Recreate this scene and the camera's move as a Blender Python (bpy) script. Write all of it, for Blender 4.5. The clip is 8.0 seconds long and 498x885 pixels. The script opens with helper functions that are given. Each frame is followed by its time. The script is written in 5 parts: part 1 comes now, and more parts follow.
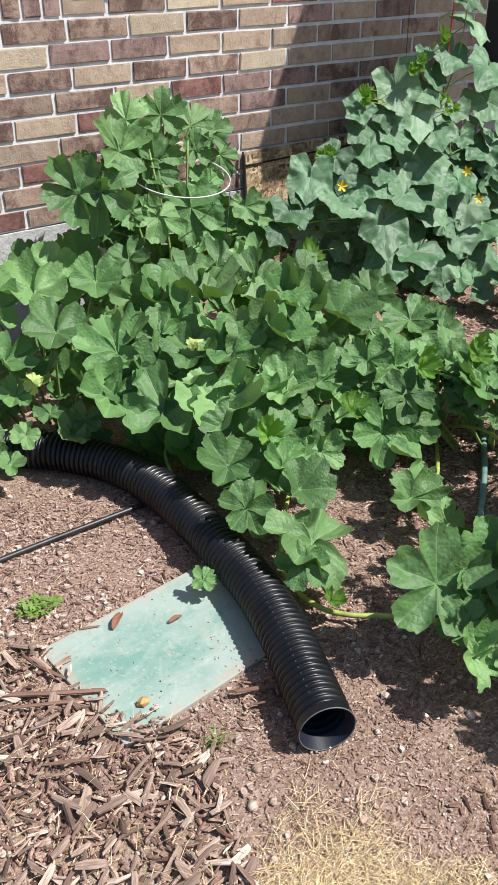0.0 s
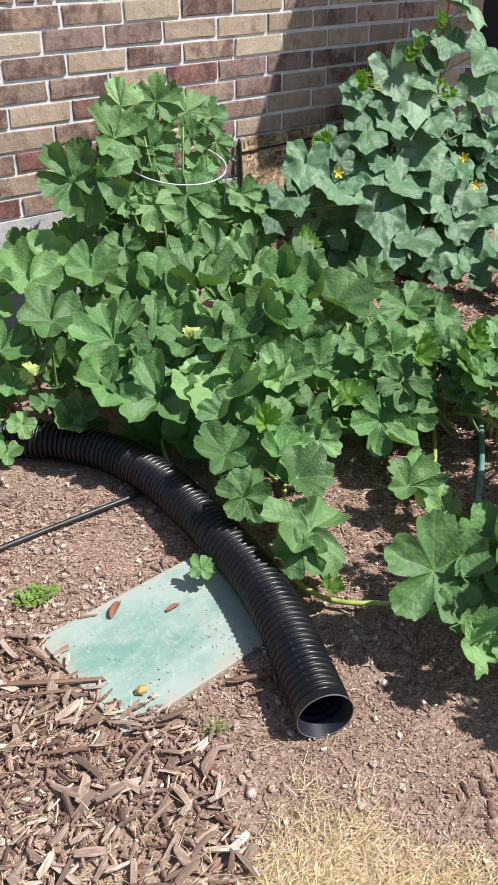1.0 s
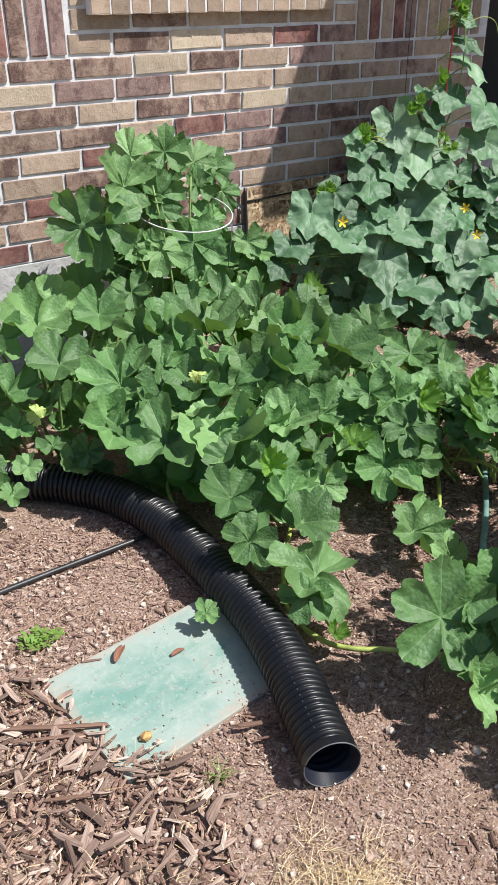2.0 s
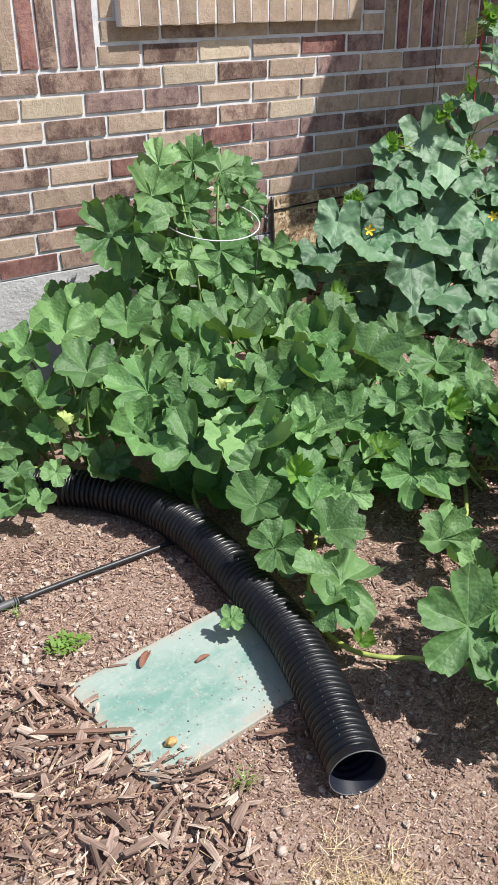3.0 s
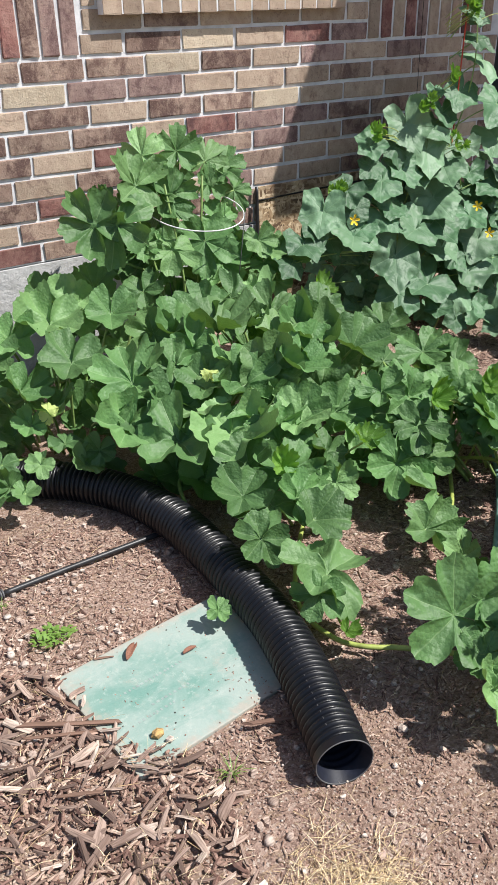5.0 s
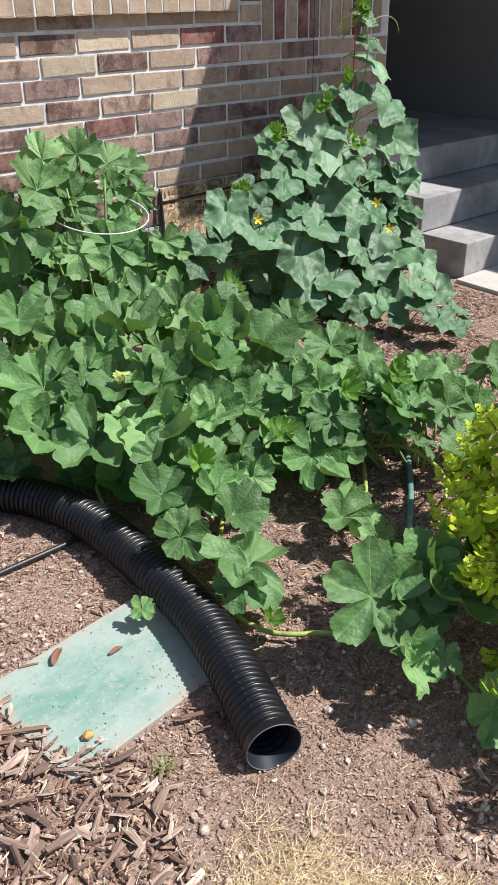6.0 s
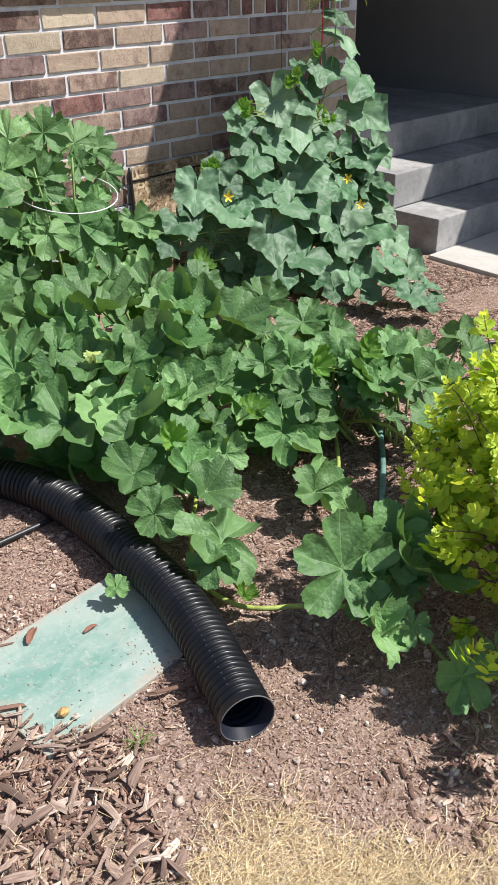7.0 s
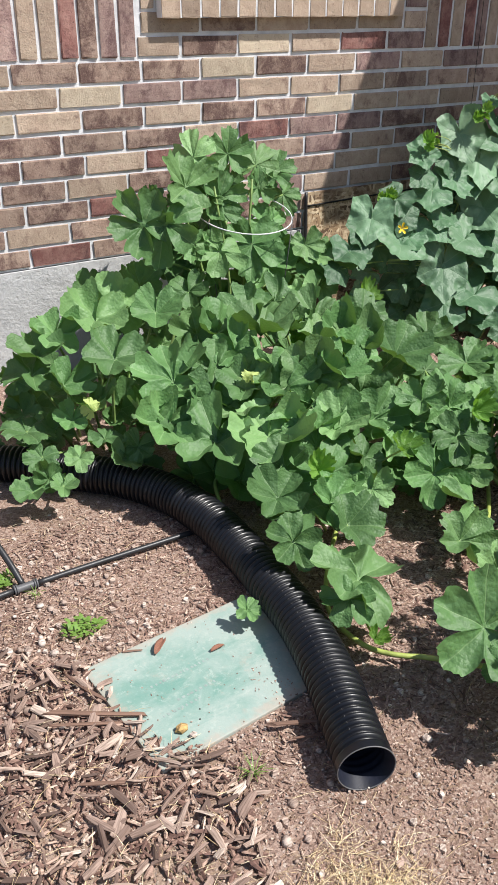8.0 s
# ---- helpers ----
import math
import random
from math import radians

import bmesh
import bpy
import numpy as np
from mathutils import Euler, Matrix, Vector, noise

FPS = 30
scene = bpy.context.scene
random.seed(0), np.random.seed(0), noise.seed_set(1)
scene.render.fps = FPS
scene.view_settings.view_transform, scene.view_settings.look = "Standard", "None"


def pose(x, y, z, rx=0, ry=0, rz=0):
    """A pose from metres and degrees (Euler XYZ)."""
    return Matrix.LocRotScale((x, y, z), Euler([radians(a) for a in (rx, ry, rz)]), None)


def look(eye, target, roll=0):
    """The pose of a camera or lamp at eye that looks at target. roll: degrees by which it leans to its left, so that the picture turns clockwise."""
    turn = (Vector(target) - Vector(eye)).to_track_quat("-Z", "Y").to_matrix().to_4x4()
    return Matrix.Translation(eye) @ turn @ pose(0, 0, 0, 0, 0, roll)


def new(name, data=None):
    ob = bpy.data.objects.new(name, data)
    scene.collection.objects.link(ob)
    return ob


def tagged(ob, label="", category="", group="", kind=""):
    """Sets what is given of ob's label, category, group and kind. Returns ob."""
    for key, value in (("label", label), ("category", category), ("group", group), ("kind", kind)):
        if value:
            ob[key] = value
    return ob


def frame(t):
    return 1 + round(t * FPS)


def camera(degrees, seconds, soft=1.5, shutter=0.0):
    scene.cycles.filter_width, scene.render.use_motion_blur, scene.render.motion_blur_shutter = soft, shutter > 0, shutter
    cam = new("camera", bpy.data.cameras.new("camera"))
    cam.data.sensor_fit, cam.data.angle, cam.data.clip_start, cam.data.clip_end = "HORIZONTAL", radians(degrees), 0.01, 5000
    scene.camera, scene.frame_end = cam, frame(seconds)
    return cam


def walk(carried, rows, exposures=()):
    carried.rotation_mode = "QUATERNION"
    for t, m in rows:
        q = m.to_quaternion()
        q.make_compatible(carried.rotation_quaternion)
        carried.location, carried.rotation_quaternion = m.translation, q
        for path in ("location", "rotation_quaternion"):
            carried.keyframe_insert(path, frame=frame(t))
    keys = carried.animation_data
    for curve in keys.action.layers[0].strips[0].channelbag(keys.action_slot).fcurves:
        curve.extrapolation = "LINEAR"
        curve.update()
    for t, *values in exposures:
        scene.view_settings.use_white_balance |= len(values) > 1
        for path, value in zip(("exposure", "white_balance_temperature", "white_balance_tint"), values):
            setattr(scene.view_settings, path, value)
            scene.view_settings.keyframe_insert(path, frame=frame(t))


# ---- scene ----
cam = camera(32.9, 8.0, soft=1.5)
PATH = [
    (0, (-1.443, -3.167, 1.419), (-0.453, -1.764, 0.394), -0.6),
    (0.5, (-1.443, -3.166, 1.418), (-0.46, -1.761, 0.389), -0.8),
    (1, (-1.439, -3.166, 1.415), (-0.453, -1.776, 0.367), -0.8),
    (1.5, (-1.443, -3.166, 1.415), (-0.434, -1.771, 0.396), -0.3),
    (2, (-1.461, -3.16, 1.421), (-0.441, -1.732, 0.463), -0.2),
    (3.5, (-1.468, -3.165, 1.415), (-0.507, -1.686, 0.473), -1.2),
    (4, (-1.462, -3.159, 1.413), (-0.504, -1.684, 0.461), -1.2),
    (5.5, (-1.463, -3.171, 1.413), (-0.404, -1.768, 0.46), -0.5),
    (6, (-1.475, -3.192, 1.413), (-0.324, -1.864, 0.46), -0.7),
    (6.5, (-1.471, -3.218, 1.412), (-0.254, -1.961, 0.444), -1.1),
    (7, (-1.464, -3.22, 1.406), (-0.295, -1.937, 0.414), -1.1),
    (7.5, (-1.463, -3.197, 1.411), (-0.411, -1.795, 0.447), -0.6),
    (8, (-1.463, -3.178, 1.408), (-0.541, -1.675, 0.464), 0.4),
]
walk(cam, [(t, look(eye, target, roll)) for t, eye, target, roll in PATH])

# ---- light ----
SUN_TO = Vector((0.46, -0.50, 1.0)).normalized()
sun = new("sun", bpy.data.lights.new("sun", "SUN"))
sun.data.energy, sun.data.angle, sun.data.color = 4.7, radians(0.53), (1.0, 0.965, 0.92)
sun.matrix_world = look((6, -8, 20), Vector((6, -8, 20)) - SUN_TO)
world = bpy.data.worlds.new("sky")
scene.world = world
world.use_nodes = True
sky = world.node_tree.nodes.new("ShaderNodeTexSky")
sky.sky_type, sky.sun_disc = "NISHITA", False
sky.sun_elevation = math.asin(SUN_TO.z)
sky.sun_rotation = math.atan2(SUN_TO.x, SUN_TO.y)
world.node_tree.links.new(sky.outputs[0], world.node_tree.nodes["Background"].inputs[0])
world.node_tree.nodes["Background"].inputs[1].default_value = 0.085
scene.view_settings.exposure = 0.56


# ---- material helpers ----
class Nodes:
    """A small writer for node materials."""

    def __init__(self, name):
        self.mat = bpy.data.materials.new(name)
        self.mat.use_nodes = True
        self.tree = self.mat.node_tree
        self.bsdf = self.tree.nodes["Principled BSDF"]
        self.out = self.tree.nodes["Material Output"]

    def add(self, kind, operation="", feature="", data_type="", blend_type=""):
        node = self.tree.nodes.new("ShaderNode" + kind)
        if operation:
            node.operation = operation
        if feature:
            node.feature = feature
        if data_type:
            node.data_type = data_type
        if blend_type:
            node.blend_type = blend_type
        return node

    def put(self, value, socket):
        if isinstance(value, bpy.types.NodeSocket):
            self.tree.links.new(value, socket)
        elif isinstance(value, (tuple, list)) and len(value) == 3 and socket.type == "RGBA":
            socket.default_value = (*value, 1)
        else:
            socket.default_value = value

    def coords(self, kind="Object"):
        return self.add("TexCoord").outputs[kind]

    def scaled(self, vector, sx, sy, sz):
        node = self.add("Mapping")
        self.put(vector, node.inputs["Vector"])
        node.inputs["Scale"].default_value = (sx, sy, sz)
        return node.outputs[0]

    def noise(self, vector, scale, detail=4.0, rough=0.55, warp=0.0):
        node = self.add("TexNoise")
        self.put(vector, node.inputs["Vector"])
        node.inputs["Scale"].default_value = scale
        node.inputs["Detail"].default_value = detail
        node.inputs["Roughness"].default_value = rough
        node.inputs["Distortion"].default_value = warp
        return node.outputs["Fac"]

    def voronoi(self, vector, scale, out="Color", feature="F1"):
        node = self.add("TexVoronoi", feature=feature)
        self.put(vector, node.inputs["Vector"])
        node.inputs["Scale"].default_value = scale
        return node.outputs[out]

    def ramp(self, fac, stops, smooth=False):
        node = self.add("ValToRGB")
        if smooth:
            node.color_ramp.interpolation = "EASE"
        els = node.color_ramp.elements
        while len(els) < len(stops):
            els.new(0.5)
        for el, (pos, col) in zip(els, stops):
            el.position = pos
            el.color = (*col, 1) if isinstance(col, tuple) else (col, col, col, 1)
        self.put(fac, node.inputs[0])
        return node.outputs[0]

    def math(self, op, a, b=0.0, c=0.0):
        node = self.add("Math", operation=op)
        for value, socket in zip((a, b, c), node.inputs):
            self.put(value, socket)
        return node.outputs[0]

    def mix(self, fac, a, b, blend="MIX"):
        node = self.add("Mix", data_type="RGBA", blend_type=blend)
        self.put(fac, node.inputs[0])
        self.put(a, node.inputs[6])
        self.put(b, node.inputs[7])
        return node.outputs[2]

    def bump(self, height, strength=0.4, distance=0.003, normal=None):
        node = self.add("Bump")
        node.inputs["Strength"].default_value = strength
        node.inputs["Distance"].default_value = distance
        self.put(height, node.inputs["Height"])
        if normal is not None:
            self.put(normal, node.inputs["Normal"])
        return node.outputs[0]

    def done(self, color, rough=0.7, normal=None, metal=0.0, spec=None):
        self.put(color, self.bsdf.inputs["Base Color"])
        self.put(rough, self.bsdf.inputs["Roughness"])
        self.put(metal, self.bsdf.inputs["Metallic"])
        if spec is not None:
            self.put(spec, self.bsdf.inputs["Specular IOR Level"])
        if normal is not None:
            self.put(normal, self.bsdf.inputs["Normal"])
        return self.mat

    def translucent(self, color, share):
        """Lets part of the light through a thin leaf."""
        node = self.add("BsdfTranslucent")
        self.put(color, node.inputs[0])
        both = self.add("MixShader")
        both.inputs[0].default_value = share
        self.tree.links.new(self.bsdf.outputs[0], both.inputs[1])
        self.tree.links.new(node.outputs[0], both.inputs[2])
        self.tree.links.new(both.outputs[0], self.out.inputs[0])


def brick_material(name, light, mid, dark, dark_share):
    """A tumbled clay face: two body colours, smoky flashing, pits."""
    n = Nodes(name)
    obj = n.add("ObjectInfo")
    pos = n.add("NewGeometry").outputs["Position"]
    seed = n.math("MULTIPLY", obj.outputs["Random"], 40.0)
    vec = n.add("VectorMath", operation="ADD")
    n.put(pos, vec.inputs[0])
    comb = n.add("CombineXYZ")
    n.put(seed, comb.inputs[1])
    n.tree.links.new(comb.outputs[0], vec.inputs[1])
    v = vec.outputs[0]
    w = n.scaled(v, 1.1, 1.0, 0.8)
    body = n.mix(n.ramp(n.noise(w, 20, 9, 0.72), [(0.40, 0.0), (0.60, 1.0)]), light, mid)
    smoke = n.ramp(n.noise(w, 11, 10, 0.72, 0.4), [(0.580 - dark_share, 0.0), (0.690 - dark_share, 1.0)])
    body = n.mix(n.math("MULTIPLY", smoke, 0.85), body, dark)
    bloom = n.ramp(n.noise(w, 14, 9, 0.7, 0.3), [(0.57, 0.0), (0.70, 1.0)])
    body = n.mix(n.math("MULTIPLY", bloom, 0.5), body, tuple(min(1.0, c * 1.3) for c in light))
    fleck = n.ramp(n.noise(v, 170, 4, 0.7), [(0.56, 0.0), (0.64, 1.0)])
    body = n.mix(n.math("MULTIPLY", fleck, 0.45), body, light)
    pit = n.ramp(n.noise(v, 120, 4, 0.7), [(0.32, 1.0), (0.41, 0.0)])
    body = n.mix(n.math("MULTIPLY", pit, 0.7), body, tuple(c * 0.7 for c in dark))
    tint = n.add("HueSaturation")
    n.put(body, tint.inputs["Color"])
    n.put(n.math("MULTIPLY_ADD", obj.outputs["Random"], 0.40, 0.82), tint.inputs["Value"])
    h = n.math("ADD", n.noise(v, 22, 6, 0.6), n.math("MULTIPLY", n.noise(v, 150, 4, 0.7), 0.5))
    return n.done(tint.outputs[0], 0.88, n.bump(h, 0.9, 0.006), spec=0.25)


def mortar_material():
    n = Nodes("mortar")
    v = n.coords()
    col = n.ramp(n.noise(v, 14, 6), [(0.3, (0.52, 0.525, 0.545)), (0.5, (0.68, 0.685, 0.70)), (0.75, (0.80, 0.80, 0.81))])
    return n.done(col, 0.95, n.bump(n.noise(v, 160, 4, 0.7), 0.6, 0.003), spec=0.2)


def concrete_material(name, tone, coarse=90.0, relief=0.5):
    n = Nodes(name)
    v = n.coords()
    col = n.ramp(n.noise(v, 3.0, 7, 0.65, 0.3), [(0.3, tuple(c * 0.8 for c in tone)), (0.55, tone), (0.75, tuple(min(1, c * 1.12) for c in tone))])
    col = n.mix(n.math("MULTIPLY", n.ramp(n.noise(v, 38, 5, 0.7), [(0.5, 0.0), (0.72, 1.0)]), 0.3), col, tuple(c * 0.62 for c in tone))
    h = n.math("ADD", n.noise(v, coarse, 6, 0.7), n.math("MULTIPLY", n.noise(v, coarse / 6, 3), 1.5))
    return n.done(col, 0.92, n.bump(h, relief, 0.006), spec=0.25)


def step_material():
    """Trowelled concrete, darkened by years of dirt in blotches, paler where feet rub it."""
    n = Nodes("step_concrete")
    v = n.coords()
    col = n.ramp(n.noise(v, 2.6, 8, 0.68, 0.5), [(0.32, (0.235, 0.234, 0.236)), (0.5, (0.355, 0.350, 0.348)), (0.68, (0.49, 0.478, 0.465))])
    spot = n.ramp(n.noise(v, 22, 7, 0.75), [(0.50, 0.0), (0.66, 1.0)])
    col = n.mix(n.math("MULTIPLY", spot, 0.45), col, (0.16, 0.158, 0.16))
    run = n.ramp(n.noise(n.scaled(v, 9, 9, 1.5), 1.0, 6, 0.7), [(0.5, 0.0), (0.7, 1.0)])
    col = n.mix(n.math("MULTIPLY", run, 0.35), col, (0.22, 0.215, 0.21))
    h = n.math("ADD", n.noise(v, 150, 6, 0.7), n.math("MULTIPLY", n.noise(v, 18, 4), 1.5))
    return n.done(col, 0.9, n.bump(h, 0.35, 0.005), spec=0.25)


def paint_material(name, tone):
    n = Nodes(name)
    v = n.coords()
    col = n.ramp(n.noise(v, 1.6, 6, 0.6), [(0.3, tuple(c * 0.88 for c in tone)), (0.7, tone)])
    return n.done(col, 0.85, n.bump(n.noise(v, 220, 4), 0.25, 0.003))


def osb_material():
    """Strand board: flakes turned this way and that, in straw to dark brown."""
    n = Nodes("strand_board")
    v = n.coords()
    a = n.voronoi(n.scaled(v, 42, 42, 95), 1.0)
    b = n.voronoi(n.scaled(n.scaled(v, 1, 1, 1), 90, 42, 34), 1.0)
    sep_a = n.add("SeparateColor")
    n.put(a, sep_a.inputs[0])
    sep_b = n.add("SeparateColor")
    n.put(b, sep_b.inputs[0])
    pick = n.math("GREATER_THAN", sep_a.outputs[1], 0.5)
    val = n.add("Mix", data_type="FLOAT")
    n.put(pick, val.inputs[0])
    n.put(sep_a.outputs[0], val.inputs[2])
    n.put(sep_b.outputs[0], val.inputs[3])
    flake = n.ramp(val.outputs[0], [(0.0, (0.10, 0.06, 0.032)), (0.25, (0.30, 0.20, 0.11)), (0.55, (0.48, 0.35, 0.21)), (1.0, (0.70, 0.57, 0.39))])
    stain = n.ramp(n.noise(v, 7, 6, 0.65, 0.8), [(0.42, 1.0), (0.58, 0.0)])
    col = n.mix(n.math("MULTIPLY", stain, 0.65), flake, (0.13, 0.075, 0.045))
    return n.done(col, 0.75, n.bump(val.outputs[0], 0.5, 0.003))


def soil_material():
    """Dry garden soil with fine bark litter, passing to bleached turf towards the lawn."""
    n = Nodes("soil")
    v = n.coords()
    base = n.ramp(n.noise(v, 5, 8, 0.65), [(0.3, (0.28, 0.180, 0.142)), (0.5, (0.44, 0.300, 0.245)), (0.72, (0.56, 0.415, 0.355))])
    grit = n.voronoi(v, 210)
    sep = n.add("SeparateColor")
    n.put(grit, sep.inputs[0])
    base = n.mix(0.65, base, n.ramp(sep.outputs[0], [(0.0, (0.11, 0.072, 0.052)), (0.35, (0.28, 0.188, 0.146)), (0.75, (0.43, 0.31, 0.25)), (0.93, (0.54, 0.43, 0.355)), (1.0, (0.62, 0.55, 0.48))]))
    splinter = n.voronoi(n.scaled(v, 60, 190, 60), 1.0)
    sep2 = n.add("SeparateColor")
    n.put(splinter, sep2.inputs[0])
    base = n.mix(n.math("MULTIPLY", n.math("GREATER_THAN", sep2.outputs[1], 0.86), 0.6), base, (0.36, 0.25, 0.17))
    sx = n.add("SeparateXYZ")
    n.put(v, sx.inputs[0])
    # the lawn begins beyond a line that runs slantwise in front of the bed
    edge = n.math("ADD", n.math("MULTIPLY", sx.outputs[0], 0.71), n.math("MULTIPLY", sx.outputs[1], 0.70))
    edge = n.math("ADD", edge, n.math("MULTIPLY", n.math("SUBTRACT", n.noise(v, 6, 5), 0.5), 0.28))
    lawn = n.ramp(n.math("MULTIPLY_ADD", edge, -4.0, -9.05), [(0.0, 0.0), (1.0, 1.0)])
    straw = n.ramp(n.noise(n.scaled(v, 30, 90, 30), 1.0, 6), [(0.3, (0.46, 0.34, 0.25)), (0.7, (0.72, 0.58, 0.42))])
    col = n.mix(n.math("MULTIPLY", lawn, 0.6), base, straw)
    h = n.math("ADD", n.noise(v, 60, 8, 0.75), n.math("MULTIPLY", sep.outputs[0], 0.5))
    return n.done(col, 0.97, n.bump(h, 1.0, 0.011), spec=0.15)


def chip_material(name, stops, rough=0.85, grain_scale=(25, 260, 260)):
    n = Nodes(name)
    v = n.coords()
    obj = n.add("ObjectInfo")
    geo = n.add("NewGeometry")
    r = n.math("FRACT", n.math("ADD", n.math("MULTIPLY", obj.outputs["Random"], 3.7), n.math("MULTIPLY", geo.outputs["Random Per Island"], 5.3)))
    col = n.ramp(r, stops)
    grain = n.noise(n.scaled(v, *grain_scale), 1.0, 5)
    col = n.mix(n.math("MULTIPLY", n.ramp(grain, [(0.38, 1.0), (0.58, 0.0)]), 0.6), col, (0.08, 0.05, 0.036))
    return n.done(col, rough, n.bump(grain, 0.6, 0.002), spec=0.25)


def leaf_material(name, dark, mid, pale, vein, lobes, share=0.28, rough=0.5, puff=1.0):
    """A leaf blade. UV: u runs round the blade, v from the stalk to the edge."""
    n = Nodes(name)
    obj = n.add("ObjectInfo")
    uv = n.add("SeparateXYZ")
    n.put(n.coords("UV"), uv.inputs[0])
    v = n.coords()
    r = obj.outputs["Random"]
    base = n.mix(n.ramp(n.noise(v, 2.5, 2), [(0.3, 0.35), (0.7, 0.85)]), dark, mid)
    base = n.mix(n.math("MULTIPLY", n.ramp(r, [(0.55, 0.0), (1.0, 1.0)]), 0.6), base, pale)
    tone = n.add("HueSaturation")
    n.put(base, tone.inputs["Color"])
    n.put(n.math("MULTIPLY_ADD", n.math("FRACT", n.math("MULTIPLY", r, 7.3)), 0.55, 0.72), tone.inputs["Value"])
    base = tone.outputs[0]
    # one main vein in the middle of each lobe, and ribs that leave it
    off = n.math("ABSOLUTE", n.math("SUBTRACT", n.math("FRACT", n.math("MULTIPLY", uv.outputs[0], lobes)), 0.5))
    width = n.math("MULTIPLY", off, uv.outputs[1])
    main = n.ramp(width, [(0.0, 1.0), (0.016, 0.0)], True)
    ribs = n.math("SINE", n.math("MULTIPLY_ADD", uv.outputs[1], 46.0, n.math("MULTIPLY", off, -40.0)))
    fine = n.ramp(ribs, [(0.88, 0.0), (1.0, 1.0)])
    veins = n.math("MAXIMUM", main, n.math("MULTIPLY", fine, 0.12))
    col = n.mix(n.math("MULTIPLY", veins, 0.42), base, vein)
    # the blade swells between the fine veins
    cells = n.math("ADD", n.math("MULTIPLY", n.noise(v, 20, 5, 0.65), 0.9), n.math("MULTIPLY", n.voronoi(v, 24, "Distance"), -0.8))
    h = n.math("SUBTRACT", n.math("MULTIPLY", cells, puff), n.math("MULTIPLY", veins, 0.5))
    n.done(col, n.math("MULTIPLY_ADD", n.noise(v, 9, 3), 0.10, rough - 0.05), n.bump(h, 0.36, 0.006), spec=0.45)
    n.translucent(n.mix(0.65, col, tuple(min(1, c * 2.1) for c in (mid[0] * 1.15, mid[1] * 1.1, mid[2] * 0.35))), share)
    return n.mat


def plain_material(name, tone, rough=0.6, metal=0.0, spread=0.25, scale=30.0, spec=None):
    n = Nodes(name)
    v = n.coords()
    col = n.ramp(n.noise(v, scale, 5), [(0.3, tuple(c * (1 - spread) for c in tone)), (0.7, tuple(min(1, c * (1 + spread)) for c in tone))])
    return n.done(col, rough, n.bump(n.noise(v, scale * 6, 3), 0.15, 0.002), metal, spec)


def pipe_material():
    """Black polyethylene with a film of dust."""
    n = Nodes("black_polyethylene")
    v = n.coords()
    dust = n.ramp(n.noise(v, 7, 6, 0.65), [(0.42, 0.0), (0.75, 1.0)])
    col = n.mix(n.math("MULTIPLY", dust, 0.2), (0.005, 0.0055, 0.008), (0.018, 0.019, 0.024))
    return n.done(col, n.math("MULTIPLY_ADD", dust, 0.2, 0.32), n.bump(n.noise(v, 300, 3), 0.1, 0.001), spec=0.42)


def lid_material():
    """Sun-bleached green plastic with dust and scuffs."""
    n = Nodes("bleached_green_plastic")
    v = n.coords()
    sep = n.add("SeparateXYZ")
    n.put(v, sep.inputs[0])
    # less bleached round the worn lettering
    dx, dy = n.math("MULTIPLY_ADD", sep.outputs[0], 6.0, 0.35), n.math("MULTIPLY", sep.outputs[1], 9.0)
    core = n.math("SUBTRACT", 0.22, n.math("MULTIPLY", n.math("ADD", n.math("MULTIPLY", dx, dx), n.math("MULTIPLY", dy, dy)), 0.10))
    deep = n.math("ADD", n.noise(n.scaled(v, 1.0, 1.6, 1.0), 9, 8, 0.68, 0.6), n.math("MAXIMUM", core, 0.0))
    col = n.mix(n.ramp(deep, [(0.48, 0.0), (0.80, 1.0)]), (0.305, 0.380, 0.345), (0.145, 0.280, 0.238))
    chalk = n.ramp(n.noise(v, 60, 6, 0.75), [(0.54, 0.0), (0.66, 1.0)])
    col = n.mix(n.math("MULTIPLY", chalk, 0.5), col, (0.42, 0.47, 0.43))
    dirt = n.ramp(n.noise(v, 13, 8, 0.75), [(0.57, 0.0), (0.67, 1.0)])
    col = n.mix(n.math("MULTIPLY", dirt, 0.4), col, (0.38, 0.33, 0.28))
    # earth washed in from the rim
    rim = n.math("MAXIMUM", n.math("DIVIDE", n.math("ABSOLUTE", n.math("SUBTRACT", sep.outputs[0], 0.0235)), 0.2385), n.math("DIVIDE", n.math("ABSOLUTE", sep.outputs[1]), 0.18))
    wash = n.math("ADD", rim, n.math("MULTIPLY", n.math("SUBTRACT", n.noise(v, 16, 8, 0.75), 0.5), 0.9))
    wash = n.ramp(wash, [(0.86, 0.0), (1.05, 1.0)])
    speck = n.ramp(n.noise(v, 95, 5, 0.75), [(0.60, 0.0), (0.66, 1.0)])
    col = n.mix(n.math("MULTIPLY", n.math("MAXIMUM", wash, n.math("MULTIPLY", speck, 0.5)), 0.6), col, (0.40, 0.33, 0.275))
    return n.done(col, 0.62, n.bump(n.noise(v, 130, 4), 0.3, 0.002))


